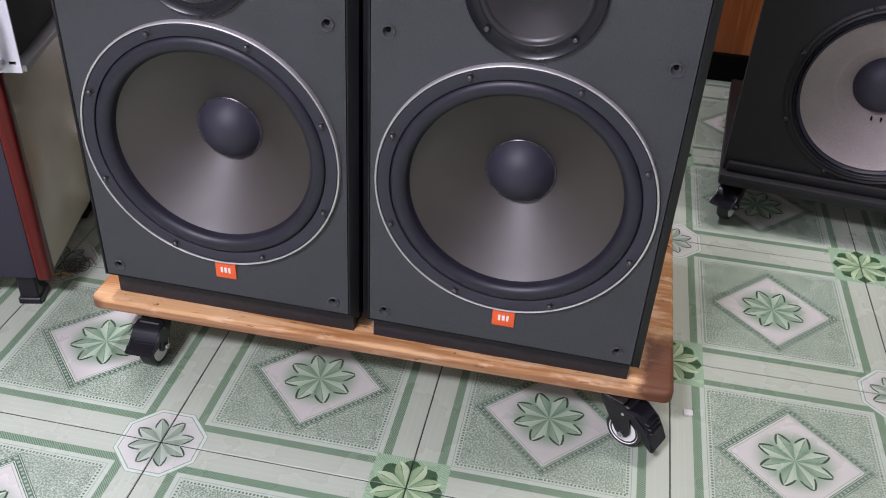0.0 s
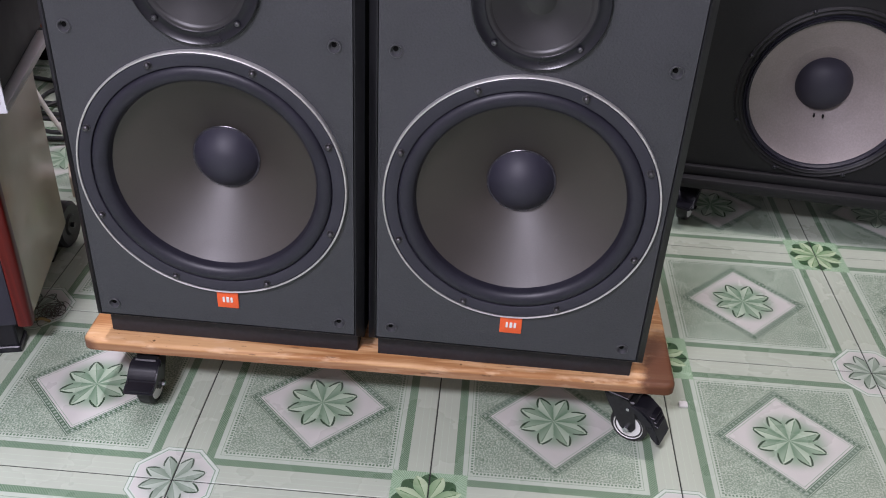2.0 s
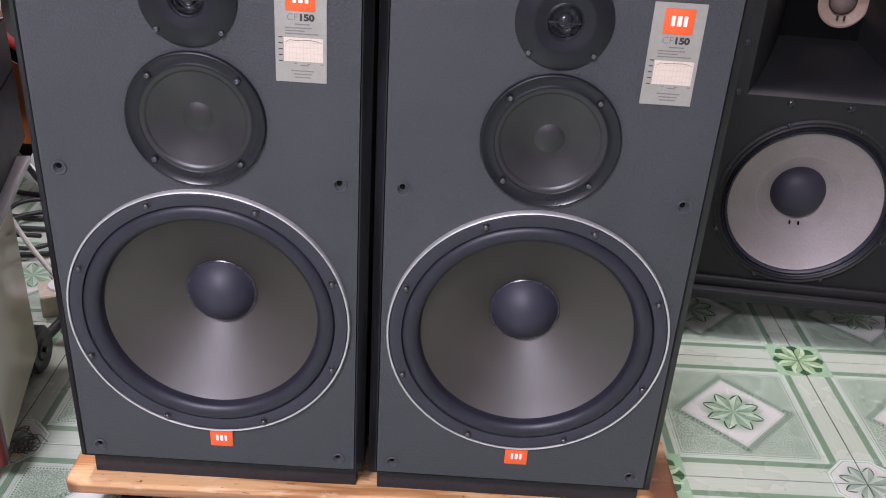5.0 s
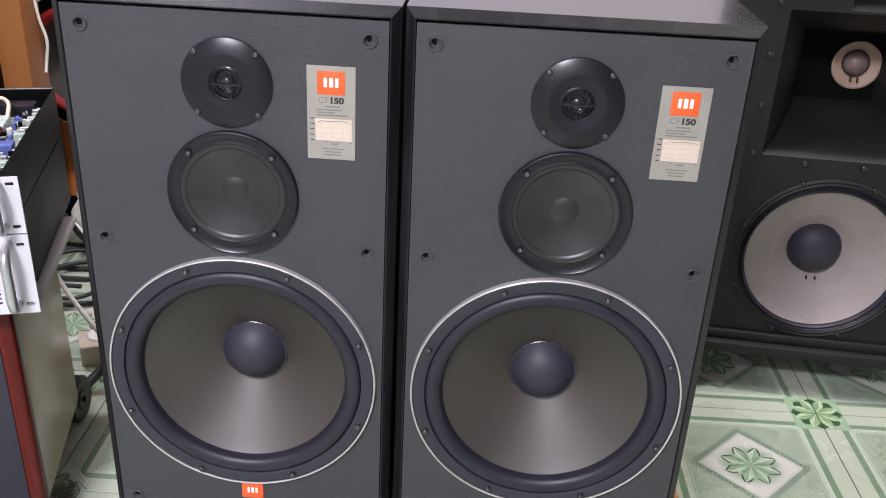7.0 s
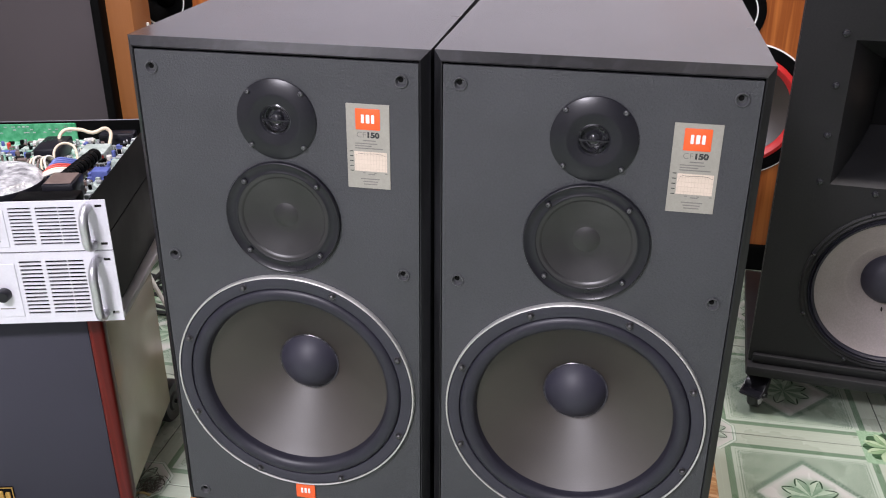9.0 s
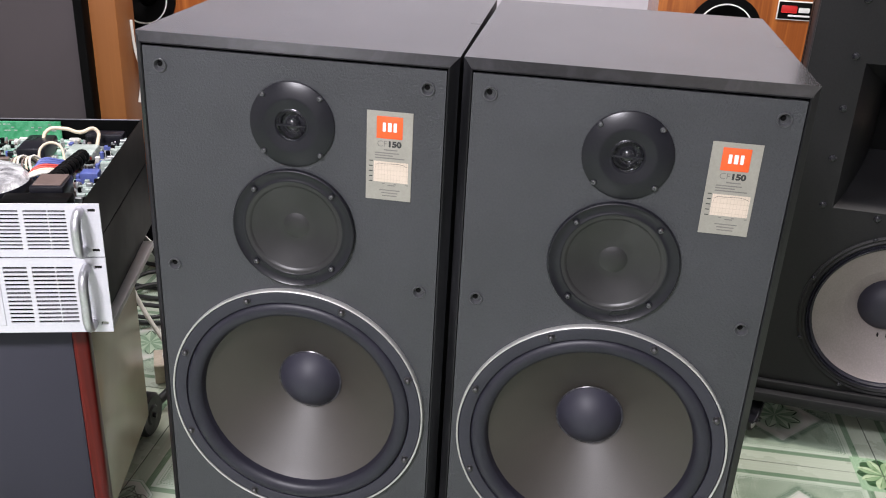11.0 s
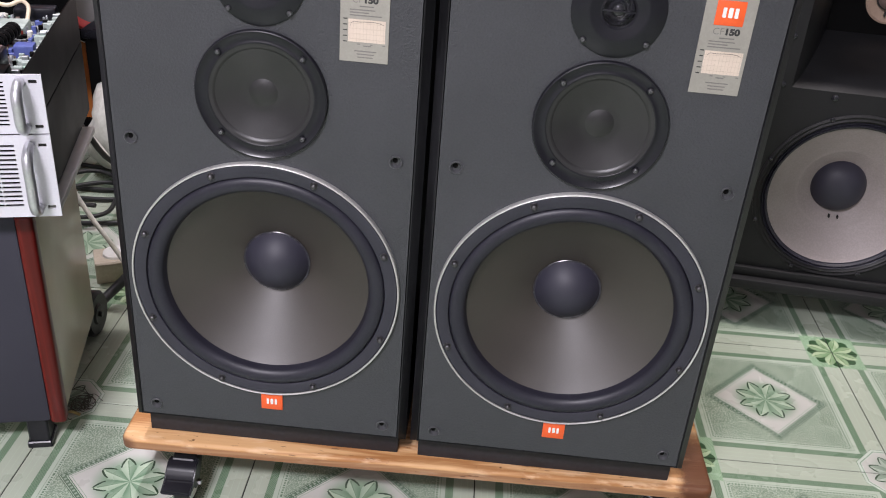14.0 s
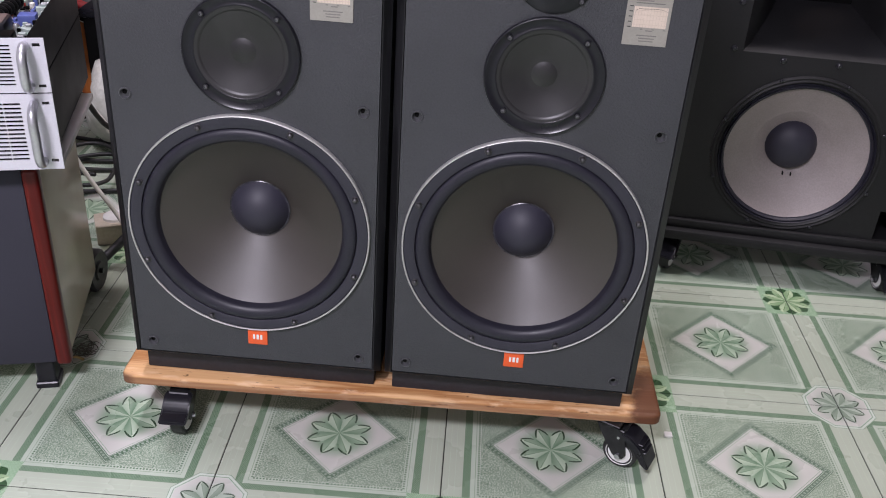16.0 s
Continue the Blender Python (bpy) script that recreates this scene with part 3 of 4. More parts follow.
    # tweeter
    tw = part("tweeter", lathe([(0.050, 0.012), (0.0570, 0.0005), (0.0588, -0.0005), (0.0587, -0.0022), (0.0575, -0.0032), (0.0385, -0.0082), (0.0365, -0.0085), (0.0340, -0.0082), (0.0228, -0.0062), (0.0208, -0.0040), (0.0196, 0.0120)], 72, centre=(0, tz)), M_PLASTIC, sp,
              "black tweeter flange with waveguide")
    part("throat_ring", lathe([(0.0209, -0.0042), (0.0198, -0.0054), (0.0184, -0.0030), (0.0165, 0.0060)], 48, centre=(0, tz)), M_CHROME, tw, "chrome throat ring")
    part("dome", lathe([(0.0168, 0.0062), (0.0120, 0.0030), (0.0100, 0.0034), (0.0094, -0.0008), (0.0072, -0.0036), (0.0036, -0.0052), (0.0, -0.0056)], 40, centre=(0, tz)), M_GLOSS, tw, "shiny dark dome")
    part("bar", box(-0.0195, 0.0195, -0.0085, -0.0055, tz - 0.0011, tz + 0.0011, 0.0006), M_PLASTIC, tw, "slim bar across the dome")
    for sx in (-1, 1):
        for sz in (-1, 1):
            part("screw", screw_me, None, tw, "chrome screw", m=pose(0.0390 * sx, -0.0035, tz + 0.0390 * sz))

    # grille sockets
    ring_me = mesh_of(lathe([(0.0097, 0.0004), (0.0097, -0.0012), (0.0088, -0.0024), (0.0078, -0.0022), (0.0070, -0.0008), (0.0060, 0.0040), (0.0050, 0.0050), (0.0047, 0.0120)], 28), "grille_socket", M_SOCKET)
    plug_me = mesh_of(lathe([(0.0062, 0.0044), (0.0058, 0.0036), (0.0, 0.0032)], 18), "socket_plug", M_SOCKET)
    # dark disc drawn for the shade in the socket's upper left
    socket_shade_me = mesh_of(lathe([(0.0036, 0.0030), (0.0035, 0.0024), (0.0, 0.0026)], 16), "socket_hole", M_HOLE)
    for sx in (-1, 1):
        for z in (0.9525, 0.6590, 0.2010):
            s = part("grille_socket", ring_me, None, sp, m=pose(0.1815 * sx, 0, o(z)))
            part("socket_plug", plug_me, None, s)
            part("socket_hole", socket_shade_me, None, s, m=pose(-0.0014, 0, 0.0014))

    # data plate
    pz0, pz1, px0, px1 = o(0.7940), o(0.9180), 0.1020, 0.1642
    pc = (px0 + px1) / 2
    pl = part("label_plate", box(px0, px1, -0.0012, 0.0002, pz0, pz1, 0.0003, 1), M_PLATE, sp, "champagne metal specification plate")
    part("orange_square", box(pc - 0.0175, pc + 0.0175, -0.0016, -0.0010, pz1 - 0.0368, pz1 - 0.0066, 0.0008, 2), M_ORANGE, pl, "orange square with a white emblem")
    for ex, ew in ((-0.0072, 0.0022), (0.0002, 0.0026), (0.0074, 0.0022)):
        part("emblem_shape", box(pc + ex - ew, pc + ex + ew, -0.0020, -0.0015, pz1 - 0.0272, pz1 - 0.0150, 0.0009, 2), M_WHITE, pl, "plain white emblem shape")
    up = pose(0, 0, 0, 90)
    lettering("CF", 0.0118, "lettering", M_INK_GREY, pl, Matrix.Translation((pc - 0.0098, -0.0014, pz1 - 0.0448)) @ up, -0.0001)
    lettering("150", 0.0112, "lettering", M_INK, pl, Matrix.Translation((pc + 0.0068, -0.0014, pz1 - 0.0448)) @ up @ Matrix.Diagonal((1.12, 0.95, 1, 1)), 0.0006)
    for i, (dz, w, dx) in enumerate(((0.0525, 0.018, 0.002), (0.0570, 0.032, -0.003), (0.0605, 0.024, -0.007), (0.0640, 0.040, 0.001), (0.1095, 0.028, 0.002), (0.1135, 0.022, 0.002), (0.1175, 0.020, 0.002), (0.1025, 0.010, 0.004))):
        part("small_print", box(pc + dx - w / 2, pc + dx + w / 2, -0.0015, -0.0011, pz1 - dz - 0.0008, pz1 - dz + 0.0006), M_INK_GREY, pl)
    cz0, cz1, cx0, cx1 = pz1 - 0.0980, pz1 - 0.0690, pc - 0.0205, pc + 0.0265
    part("chart", box(cx0, cx1, -0.0016, -0.0010, cz0, cz1), M_CREAM, pl, "cream response chart")
    for i in range(11):
        x = cx0 + (cx1 - cx0) * (i + 0.5) / 11
        part("chart_line", box(x - 0.00018, x + 0.00018, -0.0018, -0.0015, cz0, cz1), M_CHART, pl)
    for i in range(4):
        z = cz0 + (cz1 - cz0) * (i + 0.6) / 4.4
        part("chart_line", box(cx0, cx1, -0.0018, -0.0015, z - 0.00015, z + 0.00015), M_CHART, pl)
    curve = [(0.0, 0.0), (0.03, 0.55), (0.07, 0.82), (0.15, 0.90), (0.30, 0.88), (0.5, 0.90), (0.7, 0.91), (0.85, 0.88), (0.97, 0.80)]
    for (a, p), (b, q) in zip(curve, curve[1:]):
        xa, xb, za, zb2 = cx0 + (cx1 - cx0) * a, cx0 + (cx1 - cx0) * b, cz0 + (cz1 - cz0) * p, cz0 + (cz1 - cz0) * q
        seg = bmesh.new()
        seg.faces.new([seg.verts.new(v) for v in ((xa, -0.0019, za), (xb, -0.0019, zb2), (xb, -0.0019, zb2 + 0.0006), (xa, -0.0019, za + 0.0006))])
        bmesh.ops.solidify(seg, geom=seg.faces[:], thickness=0.0002)
        part("chart_curve", seg, M_INK_GREY, pl)
    for i in range(5):
        z = cz0 + (cz1 - cz0) * i / 4
        part("small_print", box(cx0 - 0.0065, cx0 - 0.0015, -0.0015, -0.0011, z - 0.0006, z + 0.0006), M_INK, pl)
    for dx in (0.012, 0.028, 0.044):
        part("small_print", box(cx0 + dx, cx0 + dx + 0.0035, -0.0015, -0.0011, cz0 - 0.0032, cz0 - 0.0020), M_INK_GREY, pl)

    # emblem under the woofer
    bz = o(0.2295)
    bd = part("badge", box(-0.0120, 0.0220, -0.0024, 0.0002, bz - 0.0160, bz + 0.0160, 0.0008, 2), M_ORANGE, sp, "small orange emblem tag")
    for ex, ew in ((-0.0062, 0.0018), (0.0002, 0.0022), (0.0064, 0.0018)):
        part("emblem_shape", box(ex - ew, ex + ew, -0.0029, -0.0023, bz - 0.0050, bz + 0.0050, 0.0008, 2), M_WHITE, bd, "plain white emblem shape", m=pose(0.005, 0, 0))
    return sp


speaker = loudspeaker(pose(-0.5432, -0.0295, 0.1275, 0, 0.53, -0.3))
copy_thing(speaker, pose(-0.0970, -0.0355, 0.1255, 0, 0.38, -0.9))


# ---- trolley ----
def caster(parent, m, wheel_r, height, brake=True, rim=M_WHITE, down=True):
    """A swivel caster under z = 0, trailing to -y."""
    drop, wy = -height + wheel_r, -0.028
    bm = box(-0.030, 0.030, -0.026, 0.026, -0.003, 0, 0.001, 1)
    lathe_ring = spin([(0.0, 0.0), (0.021, 0.0), (0.022, 0.006), (0.018, 0.013), (0.0, 0.013)], "z", 24, (0, 0, -0.016))
    tmp = bpy.data.meshes.new("tmp")
    lathe_ring.to_mesh(tmp)
    bm.from_mesh(tmp)
    lathe_ring.free()
    for s in (-1, 1):
        x0, x1 = (0.0165, 0.0190) if s > 0 else (-0.0190, -0.0165)
        pts = [(-0.024, -0.014), (0.020, -0.014), (0.012, -0.030), (wy + 0.012, drop - 0.002), (wy + 0.002, drop - 0.009), (wy - 0.009, drop - 0.006), (wy - 0.014, drop + 0.004), (-0.036, -0.034)]
        front = [bm.verts.new((x0, y, z)) for y, z in pts]
        back = [bm.verts.new((x1, y, z)) for y, z in pts]
        bm.faces.new(front)
        bm.faces.new(back)
        for i in range(len(pts)):
            j = (i + 1) % len(pts)
            bm.faces.new((front[i], front[j], back[j], back[i]))
    box(-0.019, 0.019, -0.034, 0.018, -0.020, -0.014, 0.002, 1, bm)
    cs = part("caster", bm, M_ZINC, parent, "black swivel caster", m=m)
    part("wheel", spin([(0.0, -0.012), (wheel_r * 0.62, -0.012), (wheel_r * 0.66, -0.0125), (wheel_r * 0.92, -0.0125), (wheel_r, -0.009), (wheel_r, 0.009), (wheel_r * 0.92, 0.0125), (wheel_r * 0.66, 0.0125), (wheel_r * 0.62, 0.012), (0.0, 0.012)], "x", 40, (0, wy, drop)), M_TYRE, cs, "black rubber wheel")
    for s in (-1, 1):
        part("rim", spin([(wheel_r * 0.30, 0.0), (wheel_r * 0.33, 0.0012), (wheel_r * 0.74, 0.0012), (wheel_r * 0.78, 0.0)], "x", 32, (s * 0.0130 - 0.0006, wy, drop)), rim, cs, "white wheel rim")
        part("axle_nut", spin([(0.0, -0.004), (0.0055, -0.004), (0.0060, 0.0), (0.0055, 0.004), (0.0, 0.004)], "x", 6, (s * 0.0215, wy, drop)), M_CHROME, cs, "chrome axle nut")
        part("rivet", spin([(0.0, -0.002), (0.003, -0.002), (0.003, 0.002), (0.0, 0.002)], "x", 10, (s * 0.0195, -0.024, -0.030)), M_CHROME, cs)
    if brake:
        bm = bmesh.new()
        if down:
            side = [(-0.026, -0.018), (-0.046, -0.020), (-0.068, -0.036), (-0.078, drop + 0.014), (-0.088, drop - 0.002), (-0.084, drop - 0.008), (-0.070, drop + 0.002), (-0.060, -0.044), (-0.036, -0.032)]
        else:
            side = [(-0.024, -0.016), (-0.040, -0.017), (-0.054, -0.026), (-0.060, -0.038), (-0.084, -0.042), (-0.085, -0.048), (-0.058, -0.048), (-0.047, -0.034), (-0.034, -0.030)]
        half = 0.0230 if down else 0.0250
        a = [bm.verts.new((-half, y, z)) for y, z in side]
        b = [bm.verts.new((half, y, z)) for y, z in side]
        bm.faces.new(a)
        bm.faces.new(b)
        for i in range(len(side)):
            j = (i + 1) % len(side)
            bm.faces.new((a[i], a[j], b[j], b[i]))
        bmesh.ops.bevel(bm, geom=bm.edges[:], offset=0.0022, segments=2, affect="EDGES")
        for i in range(3 if down else 0):
            z = -0.032 - 0.007 * i
            box(-0.016, 0.016, -0.070 - 0.004 * i, -0.060 - 0.004 * i, z - 0.0015, z + 0.0015, 0.0008, 1, bm)
        part("brake_pedal", bm, M_PLASTIC, cs, "black plastic brake pedal")
    return cs


dolly = empty("wooden_trolley", pose(-0.305, 0.22, 0.0), "varnished pine board trolley on four black casters", "trolley")


def slab(x0, x1, y0, y1, levels, radius, seg=6):
    """A board with rounded corners; levels: (height, inset) from the underside up."""
    out = bmesh.new()
    loops = []
    for z, ins in levels:
        pts = []
        for cx, cy, start in ((x1 - radius, y0 + radius, -90), (x1 - radius, y1 - radius, 0), (x0 + radius, y1 - radius, 90), (x0 + radius, y0 + radius, 180)):
            for i in range(seg + 1):
                a = radians(start + 90 * i / seg)
                pts.append(out.verts.new((cx + (radius - ins) * math.cos(a), cy + (radius - ins) * math.sin(a), z)))
        loops.append(pts)
    for p, q in zip(loops, loops[1:]):
        for i in range(len(p)):
            k = (i + 1) % len(p)
            out.faces.new((p[i], p[k], q[k], q[i]))
    out.faces.new(loops[0][::-1])
    out.faces.new(loops[-1])
    return out


bm = slab(-0.489, 0.489, -0.250, 0.290, [(0.103, 0.002), (0.105, 0.0), (0.1185, 0.0), (0.1215, 0.0012), (0.1238, 0.0035), (0.125, 0.0070)], 0.017)
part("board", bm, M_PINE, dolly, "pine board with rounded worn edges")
caster(dolly, pose(-0.386, -0.214, 0.103, 0, 0, 0), 0.036, 0.103, down=False)
caster(dolly, pose(0.406, -0.226, 0.103, 0, 0, 62), 0.033, 0.103)
caster(dolly, pose(-0.400, 0.225, 0.103, 0, 0, 160), 0.033, 0.103, False)
caster(dolly, pose(0.400, 0.225, 0.103, 0, 0, 120), 0.033, 0.103, False)


# ---- amplifiers and the subwoofer below them ----
AMP = Matrix.Translation((-0.864, 0.033, 0)) @ pose(0, 0, 0, 0, 0, 14)


def rounded_handle(height, x, z):
    """A bow handle standing off the face plate, along z."""
    h = height / 2
    return [(x, -0.001, z - h), (x, -0.018, z - h + 0.002), (x, -0.029, z - h + 0.012), (x, -0.031, z), (x, -0.029, z + h - 0.012), (x, -0.018, z + h - 0.002), (x, -0.001, z + h)]


def slat_panel(name, x0, x1, z0, z1, windows, parent):
    return part(name, holed_plate(x0, x1, z0, z1, windows, 0.0, 0.003, 16), M_FACE, parent, "silver front plate with rows of vent slots", smooth=False)


def amplifier(name, z0, height, depth, label, lid, rows):
    amp = empty(name, AMP @ pose(0, 0, z0), label, "amplifier", "stacked amplifiers")
    h = height - 0.0015
    windows = []
    for cx in (-0.138, -0.095, -0.060):
        for i in range(rows):
            z = h * 0.12 + (h * 0.78) * (i + 0.5) / rows
            windows.append((cx - 0.018, cx + 0.018 - (0.009 if cx > -0.07 else 0), z - (h * 0.78) / rows * 0.27, z + (h * 0.78) / rows * 0.27))
    for z in (h * 0.12, h * 0.88):
        windows.append((-0.0180, -0.0065, z - 0.0028, z + 0.0028))
    slat_panel("front_plate", -0.4826, 0.0, 0.0, h, windows, amp)
    # dark sheet in place of the shade behind the vent slots
    part("vent_shade", box(-0.17, -0.03, 0.012, 0.016, 0.006, h - 0.006), M_HOLE, amp)
    part("chassis_side", box(-0.026, -0.024, 0.004, depth, 0.0, h + 0.0005), M_CHASSIS, amp, "black side panel")
    part("chassis_side", box(-0.460, -0.458, 0.004, depth, 0.002, h - 0.002), M_CHASSIS, amp, "black side panel")
    part("chassis_floor", box(-0.458, -0.026, 0.004, depth, 0.002, 0.004), M_STEEL, amp)
    part("chassis_back", box(-0.458, -0.026, depth - 0.002, depth, 0.004, h - 0.002), M_CHASSIS, amp)
    part("chassis_rim", box(-0.460, -0.024, depth + 0.0005, depth + 0.003, h - 0.010, h - 0.0005, 0.0008, 1), M_RIM, amp, "folded grey metal rim")
    if lid:
        part("lid", box(-0.460, -0.024, 0.004, depth, h - 0.002, h), M_CHASSIS, amp)
    tube(rounded_handle(h * 0.76, -0.029, h * 0.50), 0.0078, "handle", M_HANDLE, amp, "rounded satin metal handle")
    tube(rounded_handle(h * 0.76, -0.4426, h * 0.50), 0.0078, "handle", M_HANDLE, amp, "rounded satin metal handle")
    part("control_plate", box(-0.315, -0.163, -0.0015, 0.0005, h * 0.10, h * 0.86, 0.001, 1), M_FACE, amp, "raised control plate")
    for kx in (-0.188, -0.290):
        part("knob", lathe([(0.0, -0.016), (0.009, -0.016), (0.0105, -0.014), (0.0115, -0.002), (0.0115, 0.0)], 24, centre=(kx, h * 0.44)), M_PLASTIC, amp, "black knob")
        part("small_print", box(kx - 0.012, kx + 0.012, -0.0019, -0.0014, h * 0.22, h * 0.235), M_INK_GREY, amp)
    return amp


amplifier("power_amplifier", 0.4975, 0.1325, 0.45, "silver-fronted rack amplifier with vent slots, stacked on a subwoofer", True, 14)
top_amp = amplifier("power_amplifier", 0.6310, 0.0895, 0.45, "open silver-fronted rack amplifier with its circuit boards bare", False, 11)

# the open amplifier's inside
random.seed(5)
h = 0.088
part("circuit_board", box(-0.45, -0.030, 0.02, 0.44, 0.046, 0.049), M_PCB, top_amp, "green circuit board")
part("rear_board", box(-0.45, -0.175, 0.436, 0.440, 0.03, h - 0.003), M_GREENBOARD, top_amp, "upright green circuit board")
part("deck_plate", box(-0.142, -0.030, 0.066, 0.420, 0.0492, 0.0505), M_DECK, top_amp, "grey deck under the heat sink parts")
for i in range(40):
    x, z = random.uniform(-0.44, -0.18), random.choice((0.068, 0.074, 0.080))
    part("solder_dot", box(x - 0.0025, x + 0.0025, 0.4345, 0.4365, z - 0.001, z + 0.001), M_PALEPART, top_amp)
part("foil_transformer", lathe([(0.022, 0.0), (0.074, 0.0), (0.084, 0.008), (0.087, 0.022), (0.078, 0.033), (0.050, 0.038), (0.026, 0.036), (0.020, 0.026)], 40), M_FOIL, top_amp, "ring transformer wrapped in clear foil", m=pose(-0.232, 0.135, 0.052, 90))
part("transformer_band", lathe([(0.0872, 0.002), (0.0900, 0.006), (0.0905, 0.018), (0.0880, 0.024)], 40), M_PLASTIC, top_amp, m=pose(-0.232, 0.135, 0.052, 90))
part("front_bracket", box(-0.155, -0.052, 0.020, 0.060, 0.049, h - 0.004, 0.003), M_CHASSIS, top_amp, "black bracket")
part("relay_block", box(-0.122, -0.070, 0.066, 0.125, 0.049, h + 0.003, 0.003), M_PLASTIC, top_amp, "black relay block")
part("relay_lid", box(-0.118, -0.074, 0.070, 0.121, h + 0.0028, h + 0.005, 0.001, 1), M_BROWNLID, top_amp, "brown relay lid")
part("black_module", box(-0.215, -0.165, 0.295, 0.380, 0.049, h - 0.010, 0.004), M_PLASTIC, top_amp, "black moulded module")
part("black_module", box(-0.120, -0.050, 0.395, 0.425, 0.049, h - 0.014, 0.004), M_PLASTIC, top_amp, "black moulded module")
part("grey_module", box(-0.135, -0.085, 0.300, 0.362, 0.049, h - 0.022, 0.003), M_PALEPART, top_amp, "pale grey module")
part("blue_connector", box(-0.078, -0.048, 0.188, 0.214, 0.049, h - 0.018, 0.002), M_BLUE, top_amp)
for i in range(34):
    y = 0.072 + 0.0103 * i
    w = random.uniform(0.003, 0.010)
    part("board_part", box(-w, w, 0, random.uniform(0.004, 0.008), 0.049, h - random.uniform(0.018, 0.033), 0.001, 1), random.choice((M_STEEL, M_PALEPART, M_PALEPART, M_CHASSIS, M_PCB)), top_amp, m=pose(-0.042 - random.uniform(0, 0.012), y, 0, 0, 0, random.uniform(-8, 8)))
for i in range(9):
    part("ribbed_choke", spin([(0, 0), (0.011, 0), (0.013, 0.004), (0.013, 0.010), (0.011, 0.013), (0, 0.013)], "y", 16, (-0.112 + 0.002 * i, 0.150 + 0.015 * i, 0.070)), M_CHASSIS, top_amp, "black choke winding")
for i in range(620):
    x, y = random.uniform(-0.44, -0.062), random.uniform(0.13, 0.42)
    if (x + 0.232) ** 2 + (y - 0.135) ** 2 < 0.0090:
        continue
    mt = random.choice([M_STEEL, M_PALEPART, M_PALEPART, M_LIDGREY, M_PLASTIC, M_PCB, M_BLUE, M_BROWNLID, M_BROWNLID, M_CABLE_W, M_CHROME, M_STEEL, M_CHASSIS, M_CHASSIS, M_REDPL if i % 5 == 0 else M_CHASSIS])
    if random.random() < 0.45:
        r, hh = random.uniform(0.002, 0.005), random.uniform(0.004, 0.014)
        part("capacitor", spin([(0, 0), (r, 0), (r, hh), (r * 0.8, hh + 0.001), (0, hh + 0.001)], "z", 12, (x, y, 0.049)), mt, top_amp)
    else:
        e, f, hh = random.uniform(0.003, 0.009), random.uniform(0.002, 0.006), random.uniform(0.003, 0.011)
        part("component", box(-e, e, -f, f, 0, hh, 0.001, 1), mt, top_amp, m=pose(x, y, 0.049, 0, 0, random.choice((0, 90, 12))))
for i, mt in enumerate((M_CABLE_W, M_CABLE_W, M_WIRE, M_REDPL, M_REDPL, M_BLUE, M_BLUE, M_BLUE)):
    y = 0.150 + 0.009 * i
    tube([(-0.172 + 0.004 * i, y - 0.015, 0.062), (-0.150, y + 0.004, 0.074 + 0.001 * i), (-0.120, y + 0.020, 0.077), (-0.098, y + 0.030, 0.064)], 0.0026, "wire", mt, top_amp)
tube([(-0.185, 0.350, 0.06), (-0.180, 0.372, 0.088), (-0.150, 0.378, 0.090), (-0.120, 0.366, 0.087), (-0.095, 0.382, 0.088), (-0.090, 0.360, 0.060)], 0.0036, "wire", M_WIRE, top_amp, "cream cable loop")
tube([(-0.165, 0.255, 0.06), (-0.160, 0.275, 0.090), (-0.138, 0.285, 0.090), (-0.122, 0.265, 0.062)], 0.0024, "wire", M_WIRE, top_amp)
for i in range(6):
    tube([(-0.205 + 0.008 * i, 0.215, 0.055), (-0.200 + 0.006 * i, 0.240, 0.078 + 0.002 * (i % 3)), (-0.185 + 0.007 * i, 0.262, 0.058)], 0.0022, "wire", (M_BROWNLID, M_WIRE, M_CABLE_W)[i % 3], top_amp)

SUB = Matrix.Translation((-0.930, 0.066, 0)) @ pose(0, 0, 0, 0, 0, 13)
sub = empty("subwoofer_cabinet", SUB, "dark cloth-fronted subwoofer cabinet with red wooden edge and grey side", "subwoofer")
part("cabinet_body", box(-0.52, -0.006, 0.016, 0.345, 0.066, 0.470, 0.004), M_LAMINATE, sub, "grey laminate sides")
part("front_cloth", box(-0.50, -0.026, 0.0, 0.018, 0.066, 0.474, 0.006), M_CLOTH, sub, "dark bluish grille cloth")
part("corner_post", box(-0.027, 0.0, -0.003, 0.024, 0.062, 0.474, 0.007, 3), M_REDWOOD, sub, "dark red lacquered corner post")
part("corner_post", box(-0.527, -0.500, -0.003, 0.024, 0.062, 0.474, 0.007, 3), M_REDWOOD, sub, "dark red lacquered corner post")
part("top_board", box(-0.515, 0.042, 0.006, 0.342, 0.4745, 0.4865, 0.002), M_LIDGREY, sub, "pale grey top board")
for fx in (-0.055, -0.475):
    for fy in (0.008, 0.30):
        bm = box(-0.021, 0.021, 0.0, 0.05, 0.0, 0.014, 0.002, 1)
        box(-0.018, 0.018, 0.004, 0.046, 0.012, 0.068, 0.003, 1, bm)
        part("foot", bm, M_PLASTIC, sub, "black plastic foot", m=pose(fx, fy, 0))
em = part("emblem", box(-0.262, -0.225, -0.003, 0.001, 0.078, 0.112, 0.001, 1), M_HOLE, sub, "small black emblem with gold shapes")
part("emblem_frame", holed_plate(-0.262, -0.225, 0.078, 0.112, [(-0.260, -0.227, 0.080, 0.110)], -0.0042, -0.003), M_GOLD, em)
part("emblem_shape", box(-0.256, -0.244, -0.0042, -0.0028, 0.086, 0.104, 0.002, 1), M_GOLD, em)
